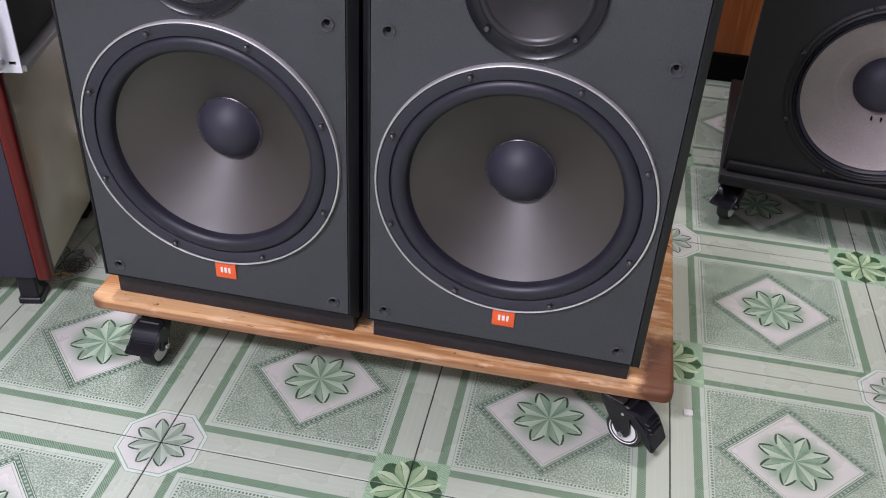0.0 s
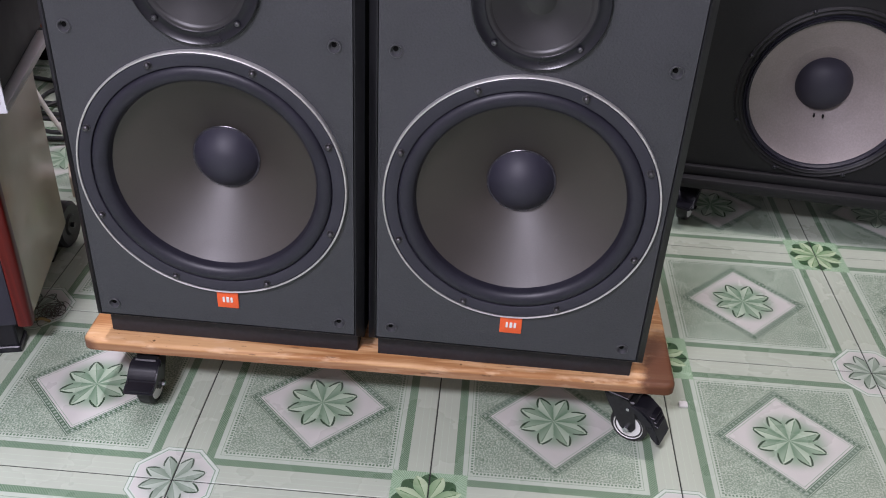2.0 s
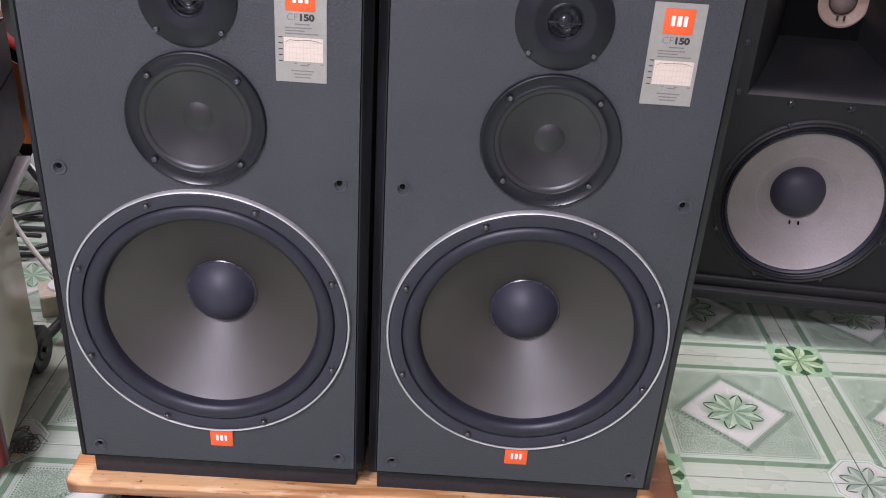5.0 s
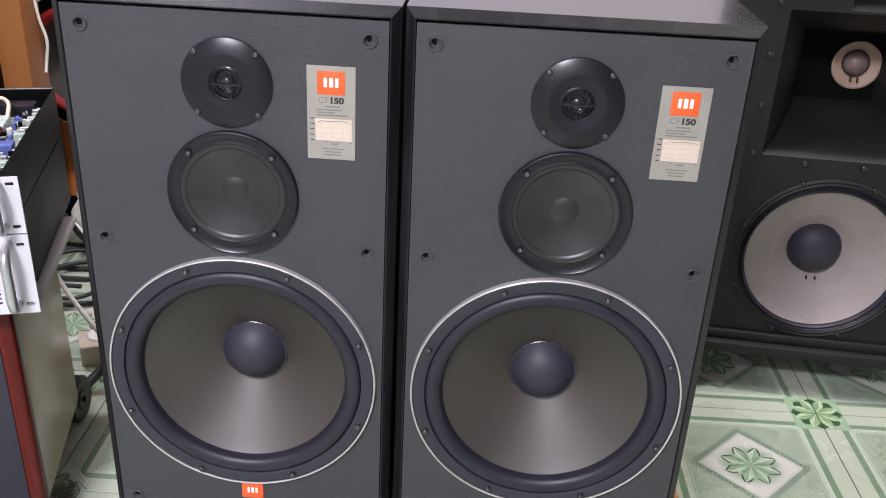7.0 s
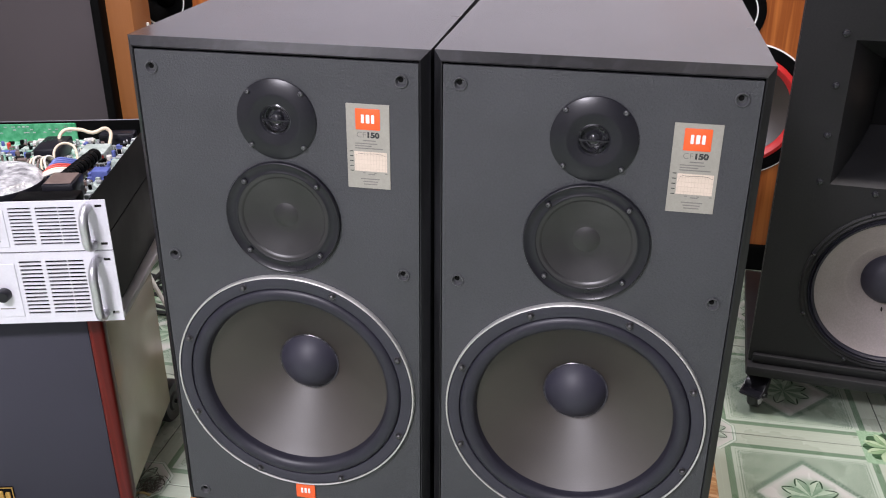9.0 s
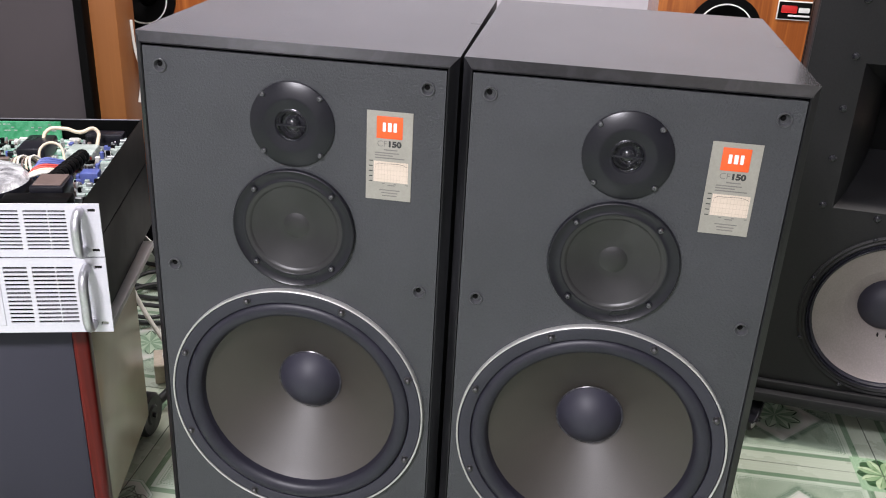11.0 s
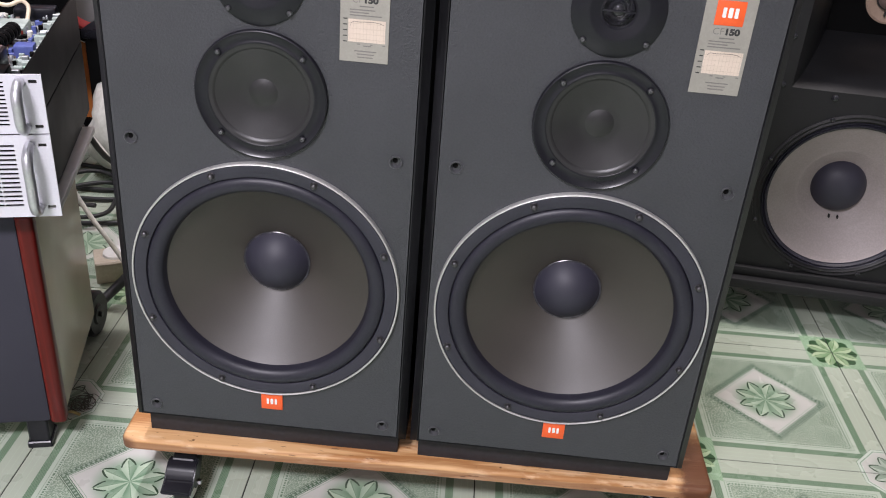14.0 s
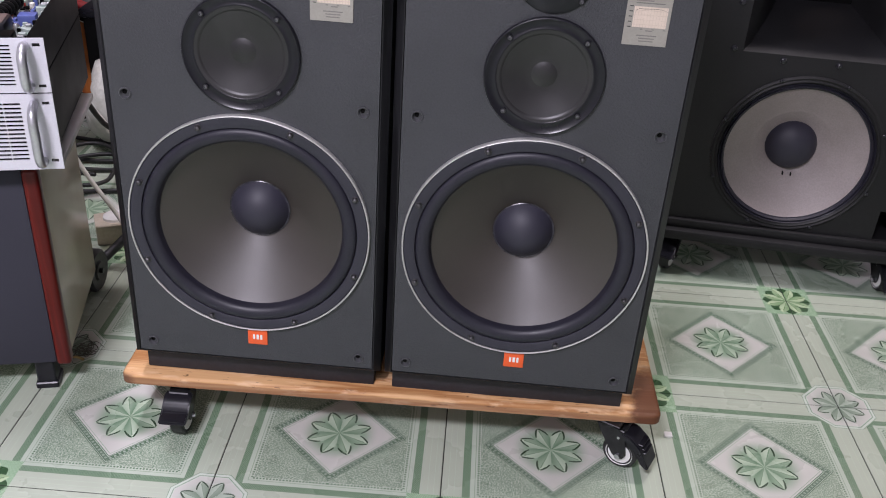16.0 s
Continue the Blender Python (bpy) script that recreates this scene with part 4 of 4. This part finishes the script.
part("emblem_shape", box(-0.241, -0.231, -0.0042, -0.0028, 0.086, 0.101, 0.002, 1), M_GOLD, em)


# ---- stage loudspeaker ----
PA = Matrix.Translation((0.290, 0.722, 0)) @ pose(0, 0, 0, 0, 0, -6)
W = 0.600
pa = empty("stage_loudspeaker", PA, "tall black stage loudspeaker with horn and grey woofer on casters", "loudspeaker")
ZB, ZT = 0.125, 1.28
HX0, HX1, HZ0, HZ1 = 0.107, 0.447, 0.576, 0.880
WX, WZ = 0.277, 0.341
part("cabinet_side", box(0, 0.020, 0.0, 0.48, ZB, ZT, 0.004), M_PA, pa, m=pose(0, 0.006, 0, 0, 0, -6.5))
part("cabinet_side", box(-0.02, 0, 0.0, 0.48, ZB, ZT, 0.004), M_PA, pa, m=pose(W, 0.006, 0, 0, 0, 5))
part("cabinet_back", box(0.05, W - 0.05, 0.46, 0.482, ZB, ZT), M_PA, pa)
part("cabinet_top", box(0.05, W - 0.05, 0.010, 0.46, ZT - 0.02, ZT), M_PA, pa)
part("cabinet_bottom", box(0.05, W - 0.05, 0.010, 0.46, ZB, ZB + 0.02), M_PA, pa)
part("baffle", holed_plate(0.002, W - 0.002, ZB + 0.001, ZT - 0.002, [(HX0, HX1, HZ0, HZ1), (WX, WZ, 0.185), (0.500, 0.580, 0.15, 0.225), (0.222, HX1, 0.885, 1.19)], 0.0, 0.018), M_PA, pa, "black painted baffle")
# dark sheet in place of the shade inside the port
part("port_shade", box(0.495, 0.585, 0.15, 0.155, 0.145, 0.230), M_HOLE, pa)


def flare(x0, x1, z0, z1, cx, cz, hw, hh, depth):
    bm = bmesh.new()
    rows = []
    for k in (0, 0.15, 0.35, 0.6, 0.85, 1.0):
        s = k ** 0.8
        a, b, c, d = (x0 + (cx - hw - x0) * s, x1 + (cx + hw - x1) * s, z0 + (cz - hh - z0) * s, z1 + (cz + hh - z1) * s)
        rows.append([bm.verts.new(p) for p in ((a, depth * k, c), (b, depth * k, c), (b, depth * k, d), (a, depth * k, d))])
    for p, q in zip(rows, rows[1:]):
        for i in range(4):
            j = (i + 1) % 4
            bm.faces.new((p[i], p[j], q[j], q[i]))
    return bm


horn = part("horn", flare(HX0, HX1, HZ0, HZ1, WX + 0.01, 0.720, 0.085, 0.075, 0.24), M_HORN, pa, "deep black square horn")
part("upper_horn", flare(0.222, HX1, 0.885, 1.19, WX + 0.05, 1.03, 0.085, 0.075, 0.24), M_PA, pa, "deep black square horn")
# dark sheets give the depth of both horns their shade
part("horn_shade", box(WX - 0.080, WX + 0.100, 0.2385, 0.244, 0.640, 0.800), M_HOLE, horn)
part("horn_shade", box(WX - 0.040, WX + 0.140, 0.2385, 0.244, 0.950, 1.110), M_HOLE, pa)
part("horn_driver", lathe([(0.054, 0.239), (0.054, 0.233), (0.050, 0.231), (0.046, 0.234), (0.024, 0.2385)], 40, centre=(WX + 0.046, 0.725)), M_DRIVER, horn, "cream paper driver cone")
part("driver_dome", lathe([(0.028, 0.240), (0.027, 0.226), (0.020, 0.217), (0.010, 0.212), (0.0, 0.210)], 32, centre=(WX + 0.042, 0.731)), M_DOME, horn, "pinkish dome with black rim")
part("driver_rim", lathe([(0.027, 0.238), (0.030, 0.233), (0.030, 0.229), (0.027, 0.227)], 32, centre=(WX + 0.042, 0.731)), M_INK, horn)
for dx in (-0.006, 0.009):
    part("lead_wire", box(WX + 0.042 + dx, WX + 0.045 + dx, 0.224, 0.231, 0.689, 0.699), M_INK, horn)
wf = part("woofer", lathe([(0.185, 0.016), (0.194, 0.0), (0.194, -0.003), (0.189, -0.005), (0.185, -0.003), (0.181, -0.005), (0.177, -0.002), (0.170, 0.004)], 80, centre=(WX, WZ)), M_PA, pa, "black woofer frame with ribbed edge")
part("surround", lathe([(0.176, 0.0), (0.174, -0.004), (0.171, 0.001), (0.168, -0.003), (0.165, 0.003), (0.162, 0.004)], 80, centre=(WX, WZ)), M_RUBBER, wf)
prof = [(0.165, 0.0035)]
for i in range(1, 22):
    k = i / 21
    prof.append((0.165 - 0.107 * k, 0.004 + 0.068 * k ** 0.95 + (0.0020 if (i % 2 and i < 15) else 0.0)))
part("cone", lathe(prof, 80, centre=(WX, WZ)), M_PACONE, wf, "pale grey paper cone with ribs")
part("dust_cap", lathe([(0.060, 0.0715), (0.058, 0.064), (0.050, 0.050), (0.036, 0.040), (0.018, 0.0345), (0.0, 0.033)], 48, centre=(WX, WZ)), M_CAP, wf, "black domed dust cap")
for dx in (-0.007, 0.012):
    part("lead_wire", box(WX + dx, WX + dx + 0.0022, 0.052, 0.060, WZ - 0.073, WZ - 0.066), M_CHASSIS, wf)
bolt_me = mesh_of(lathe([(0.008, 0.0), (0.0075, -0.003), (0.005, -0.0055), (0.0025, -0.006), (0.0, -0.006)], 16), "bolt", M_GLOSS)
small_me = mesh_of(lathe([(0.0052, 0.0), (0.0050, -0.002), (0.0032, -0.0035), (0.0, -0.004)], 12), "bolt", M_GLOSS)
for x, z in ((0.086, 0.892), (0.084, 0.787), (0.085, 0.682), (0.087, 0.580), (0.198, 0.563), (0.318, 0.563), (0.440, 0.563), (0.475, 0.680), (0.475, 0.787), (0.475, 0.89), (0.085, 1.0), (0.085, 1.1)):
    part("bolt", bolt_me, None, pa, "rounded black bolt", m=pose(x, 0, z))
for i in range(8):
    a = radians(22.5 + 45 * i)
    part("bolt", small_me, None, wf, m=pose(WX + 0.1915 * math.cos(a), -0.005, WZ + 0.1915 * math.sin(a)))
part("base_board", box(-0.002, W + 0.002, -0.030, 0.50, 0.099, 0.125, 0.006), M_PA, pa, "black base board")
part("base_rail", box(0.010, W - 0.010, -0.012, 0.002, 0.125, 0.148, 0.004), M_PA, pa)
caster(pa, pose(0.045, 0.035, 0.099, 0, 0, -22), 0.034, 0.099, down=False)
caster(pa, pose(0.555, 0.055, 0.099, 0, 0, 15), 0.030, 0.099)
caster(pa, pose(0.045, 0.44, 0.099, 0, 0, 160), 0.030, 0.099, False)
caster(pa, pose(0.555, 0.44, 0.099, 0, 0, 160), 0.030, 0.099, False)


# ---- things behind ----
def wood_speaker(m, label):
    ws = empty("wooden_loudspeaker", m, label, "loudspeaker", "orange wooden loudspeakers")
    wz, ux, uz = 0.505, -0.072, 0.785
    part("cabinet_body", holed_plate(-0.26, 0.26, 0.08, 1.10, [(0, wz, 0.165), (ux, uz, 0.07)], 0.0, 0.38), M_ORANGEWOOD, ws, "orange wood veneer")
    part("base", box(-0.265, 0.265, -0.02, 0.40, 0.0, 0.08, 0.004), M_CHASSIS, ws, "black base")
    wf = part("woofer", lathe([(0.165, 0.02), (0.195, 0.0), (0.195, -0.006), (0.166, -0.008), (0.160, 0.0)], 64, centre=(0, wz)), M_CHASSIS, ws)
    part("trim_ring", lathe([(0.1940, 0.0), (0.1975, 0.0), (0.1975, -0.007), (0.1940, -0.008)], 80, centre=(0, wz)), M_WHITE, wf, "white trim ring")
    part("surround", lathe([(0.166, 0.002), (0.160, -0.010), (0.150, -0.014), (0.140, -0.008), (0.134, 0.004)], 64, centre=(0, wz)), M_RED, wf, "bright red surround")
    part("cone", lathe([(0.135, 0.002), (0.05, 0.07), (0.03, 0.05), (0.0, 0.042)], 64, centre=(0, wz)), M_CONE, wf, "dark cone")
    md = part("midrange", lathe([(0.07, 0.02), (0.100, 0.0), (0.100, -0.006), (0.076, -0.009), (0.070, -0.004), (0.062, 0.0), (0.03, 0.03), (0.02, 0.02), (0.0, 0.015)], 48, centre=(ux, uz)), M_CHASSIS, ws)
    part("trim_ring", lathe([(0.074, -0.007), (0.0775, -0.009), (0.0775, -0.011), (0.074, -0.011)], 64, centre=(ux, uz), closed=True), M_WHITE, md, "white trim ring")
    bd = part("badge", box(0.060, 0.160, -0.004, 0.001, 0.828, 0.880, 0.002), M_WHITE, ws, "black badge with red and white shapes")
    part("badge_field", box(0.063, 0.157, -0.0050, -0.003, 0.831, 0.877, 0.001), M_HOLE, bd)
    part("emblem_shape", box(0.070, 0.112, -0.0060, -0.004, 0.848, 0.868, 0.003), M_RED, bd)
    part("emblem_shape", box(0.116, 0.145, -0.0060, -0.004, 0.850, 0.863, 0.002), M_WHITE, bd)
    part("emblem_shape", box(0.090, 0.148, -0.0060, -0.004, 0.838, 0.843, 0.001), M_WHITE, bd)
    return ws


ws = wood_speaker(pose(0.312, 1.50, 0), "orange wooden loudspeaker with red-edged woofer")
copy_thing(ws, pose(-1.36, 1.42, 0))

big = empty("grille_loudspeaker", pose(-1.35, 1.00, 0), "tall dark cloth-fronted cabinet with brown wood side", "loudspeaker")
part("cabinet_body", box(-0.56, 0.030, 0.03, 0.13, 0.44, 1.45, 0.006), M_BROWNWOOD, big, "brown plywood")
part("grille", box(-0.55, -0.062, 0.0, 0.032, 0.445, 1.43, 0.008), M_GRILLE, big, "dark cloth grille")
part("grille_edge", box(-0.067, -0.042, -0.004, 0.034, 0.442, 1.44, 0.004), M_CHASSIS, big)
part("stand", box(-0.54, -0.10, 0.04, 0.12, 0.0, 0.44, 0.006), M_CHASSIS, big, "black stand under the cabinet")
tube([(0.033, 0.100, 0.78), (0.035, 0.105, 0.70), (0.045, 0.110, 0.64), (0.037, 0.110, 0.59), (0.033, 0.105, 0.56)], 0.004, "loose_lead", M_CABLE_W, big, "dangling white lead")


def heap(name, m, size, material, label, seed):
    """A crumpled bag: a rounded lump with folds."""
    bm = bmesh.new()
    bmesh.ops.create_icosphere(bm, subdivisions=4, radius=1.0)
    for q in bm.verts:
        n = q.co.normalized()
        k = 1.0 + 0.22 * noise.noise(n * 2.2 + Vector((seed, 0, 0))) + 0.13 * abs(noise.noise(n * 5.5 + Vector((0, seed, 0))))
        q.co = Vector((n.x * k * size[0], n.y * k * size[1], max(n.z, -0.55) * k * size[2]))
    low = min(q.co.z for q in bm.verts)
    for q in bm.verts:
        q.co.z -= low
    ob = new(name, mesh_of(bm, name, material, True, 60))
    ob.matrix_basis = m
    return tagged(ob, label, "bag")


heap("plastic_bag", pose(-1.17, 1.22, 0), (0.17, 0.13, 0.19), M_BAG, "crumpled white plastic bag on the floor", 3)
heap("plastic_bag", pose(-0.93, 1.16, 0), (0.14, 0.14, 0.16), M_BAG, "crumpled white plastic bag on the floor", 8)
crate = empty("storage_crate", pose(-1.12, 1.36, 0), "dark crate with cream packets on top", "crate")
part("body", box(-0.22, 0.30, -0.12, 0.14, 0, 0.40, 0.006), M_CHASSIS, crate)
part("rim", box(-0.225, 0.305, -0.125, 0.145, 0.385, 0.412, 0.004), M_PLASTIC, crate)
for x, z, w, mt in ((-0.10, 0.412, 0.085, M_PAPER), (0.08, 0.412, 0.075, M_CREAM), (0.22, 0.412, 0.06, M_PAPER), (0.0, 0.512, 0.10, M_BROWNWOOD)):
    pk = tagged(new("packet", mesh_of(box(-w, w, -0.08, 0.08, 0, 0.10, 0.006), "packet", mt)), "cream packet lying on a dark crate", "packet")
    pk.matrix_basis = pose(-1.12 + x, 1.36, z, 0, 0, 8)

# debris and cables
tagged(new("paper_scrap", mesh_of(box(0.222, 0.238, 0.060, 0.074, 0.0002, 0.006, 0.0025), "paper_scrap", M_PAPER)), "tiny scrap of white paper on tiles", "scrap")


def coil(name, cx, cy, r, n, radius, material, label, seed):
    """A loose heap of cable lying on the floor."""
    rnd = random.Random(seed)
    pts = []
    for i in range(n * 6):
        a = 2 * math.pi * i / 6 + rnd.uniform(-0.2, 0.2)
        k = r * rnd.uniform(0.7, 1.1)
        pts.append((cx + k * math.cos(a), cy + 1.3 * k * math.sin(a), radius + 0.004 + i * 0.0045 + rnd.uniform(0, 0.012)))
    return tagged(tube(pts, radius, name, material), label, "cable")


coil("coiled_cable", -1.27, 0.98, 0.10, 2, 0.006, M_CABLE_K, "loose heap of black cable on the floor", 2)
for k, y in enumerate((0.90, 1.04, 1.10, 1.24)):
    tagged(tube([(-1.75, y + 0.02 * k, 0.008), (-1.50, y + 0.015, 0.008), (-1.30, y - 0.02, 0.009), (-1.12, y + 0.01, 0.008), (-0.90, y + 0.05, 0.008)], 0.0065, "black_cable", M_CABLE_K), "black cable lying across the pale tiles", "cable", "black cables on the floor")
carton = empty("small_carton", pose(-1.075, 0.665, 0, 0, 0, 25), "small beige carton with an open flap on the floor", "box")
part("body", box(-0.045, 0.045, -0.036, 0.036, 0, 0.055, 0.002), M_CARTON, carton)
part("flap", box(-0.043, 0.043, -0.003, 0.003, 0, 0.035, 0.001), M_CARTON, carton, m=pose(0, -0.037, 0.054, 62))
part("packing", spin([(0.0, 0.012), (0.020, 0.011), (0.029, 0.006), (0.030, 0.0), (0.0, 0.0)], "z", 24, (0.005, 0.002, 0.055)), M_PAPER, carton, "white round packing")
tagged(tube([(-1.13, 0.62, 0.42), (-1.05, 0.60, 0.36), (-0.985, 0.57, 0.27), (-0.93, 0.53, 0.15), (-0.895, 0.50, 0.06), (-0.86, 0.50, 0.012), (-0.80, 0.56, 0.010)], 0.0062, "white_cable", M_CABLE_W), "thick white cable drooping to the floor", "cable")
tagged(tube([(-1.12, 0.55, 0.34), (-1.07, 0.54, 0.24), (-1.01, 0.53, 0.15), (-0.95, 0.51, 0.07), (-0.89, 0.50, 0.014), (-0.80, 0.50, 0.010)], 0.0052, "white_cable", M_CABLE_W), "white cable drooping to the floor", "cable")
tagged(tube([(-1.05, 0.40, 0.491), (-1.04, 0.46, 0.480), (-1.00, 0.56, 0.34), (-0.92, 0.68, 0.26), (-0.84, 0.74, 0.12), (-0.82, 0.76, 0.006)], 0.006, "black_cable", M_CABLE_K), "black cable falling from the subwoofer's top to the floor", "cable")
tagged(tube([(-1.06, 0.47, 0.018), (-1.02, 0.53, 0.05), (-0.97, 0.60, 0.09), (-0.93, 0.66, 0.10), (-0.86, 0.75, 0.03)], 0.011, "black_cable", M_CABLE_K), "thick black hose bending over the tiles", "cable")
hand_truck = empty("hand_truck", pose(-1.030, 0.425, 0), "small black wheel of a trolley behind the subwoofer", "trolley")
part("wheel", spin([(0.0, -0.014), (0.020, -0.016), (0.024, -0.012), (0.044, -0.014), (0.050, -0.008), (0.050, 0.008), (0.044, 0.014), (0.024, 0.012), (0.020, 0.016), (0.0, 0.014)], "x", 36, (0, 0, 0.050)), M_TYRE, hand_truck, "black rubber wheel")
part("axle", spin([(0.0, -0.10), (0.006, -0.10), (0.006, 0.022), (0.0, 0.022)], "x", 12, (0, 0, 0.050)), M_ZINC, hand_truck)
tagged(tube([(-0.990, 0.150, 0.004), (-0.970, 0.158, 0.007), (-0.952, 0.156, 0.004)], 0.0028, "straw", M_STRAW), "yellowish scrap of wire on the tiles", "scrap")


def fuzz(name, cx, cy, reach, label, seed):
    """A flat tangle of dust and thread on the tiles."""
    rnd = random.Random(seed)
    pts = [(cx + rnd.gauss(0, reach), cy + rnd.gauss(0, reach), rnd.uniform(0.001, 0.012)) for i in range(46)]
    return tagged(tube(pts, 0.0007, name, M_DUST, res=4), label, "dust")


fuzz("dust_tangle", -0.962, 0.185, 0.017, "dark tangle of dust and thread on the tiles", 4)


# ---- floor tiles ----
tile_me = mesh_of(box(-0.1989, 0.1989, -0.1989, 0.1989, -0.008, 0.0, 0.0008, 1), "tile", M_TILE, False)
for a in range(-7, 8):
    for b in range(-7, 6):
        part("tile", tile_me, None, floor, m=pose(0.4 * a, 0.4 * b, 0, 0, 0, 90 if (a + b) % 2 == 0 else 0))
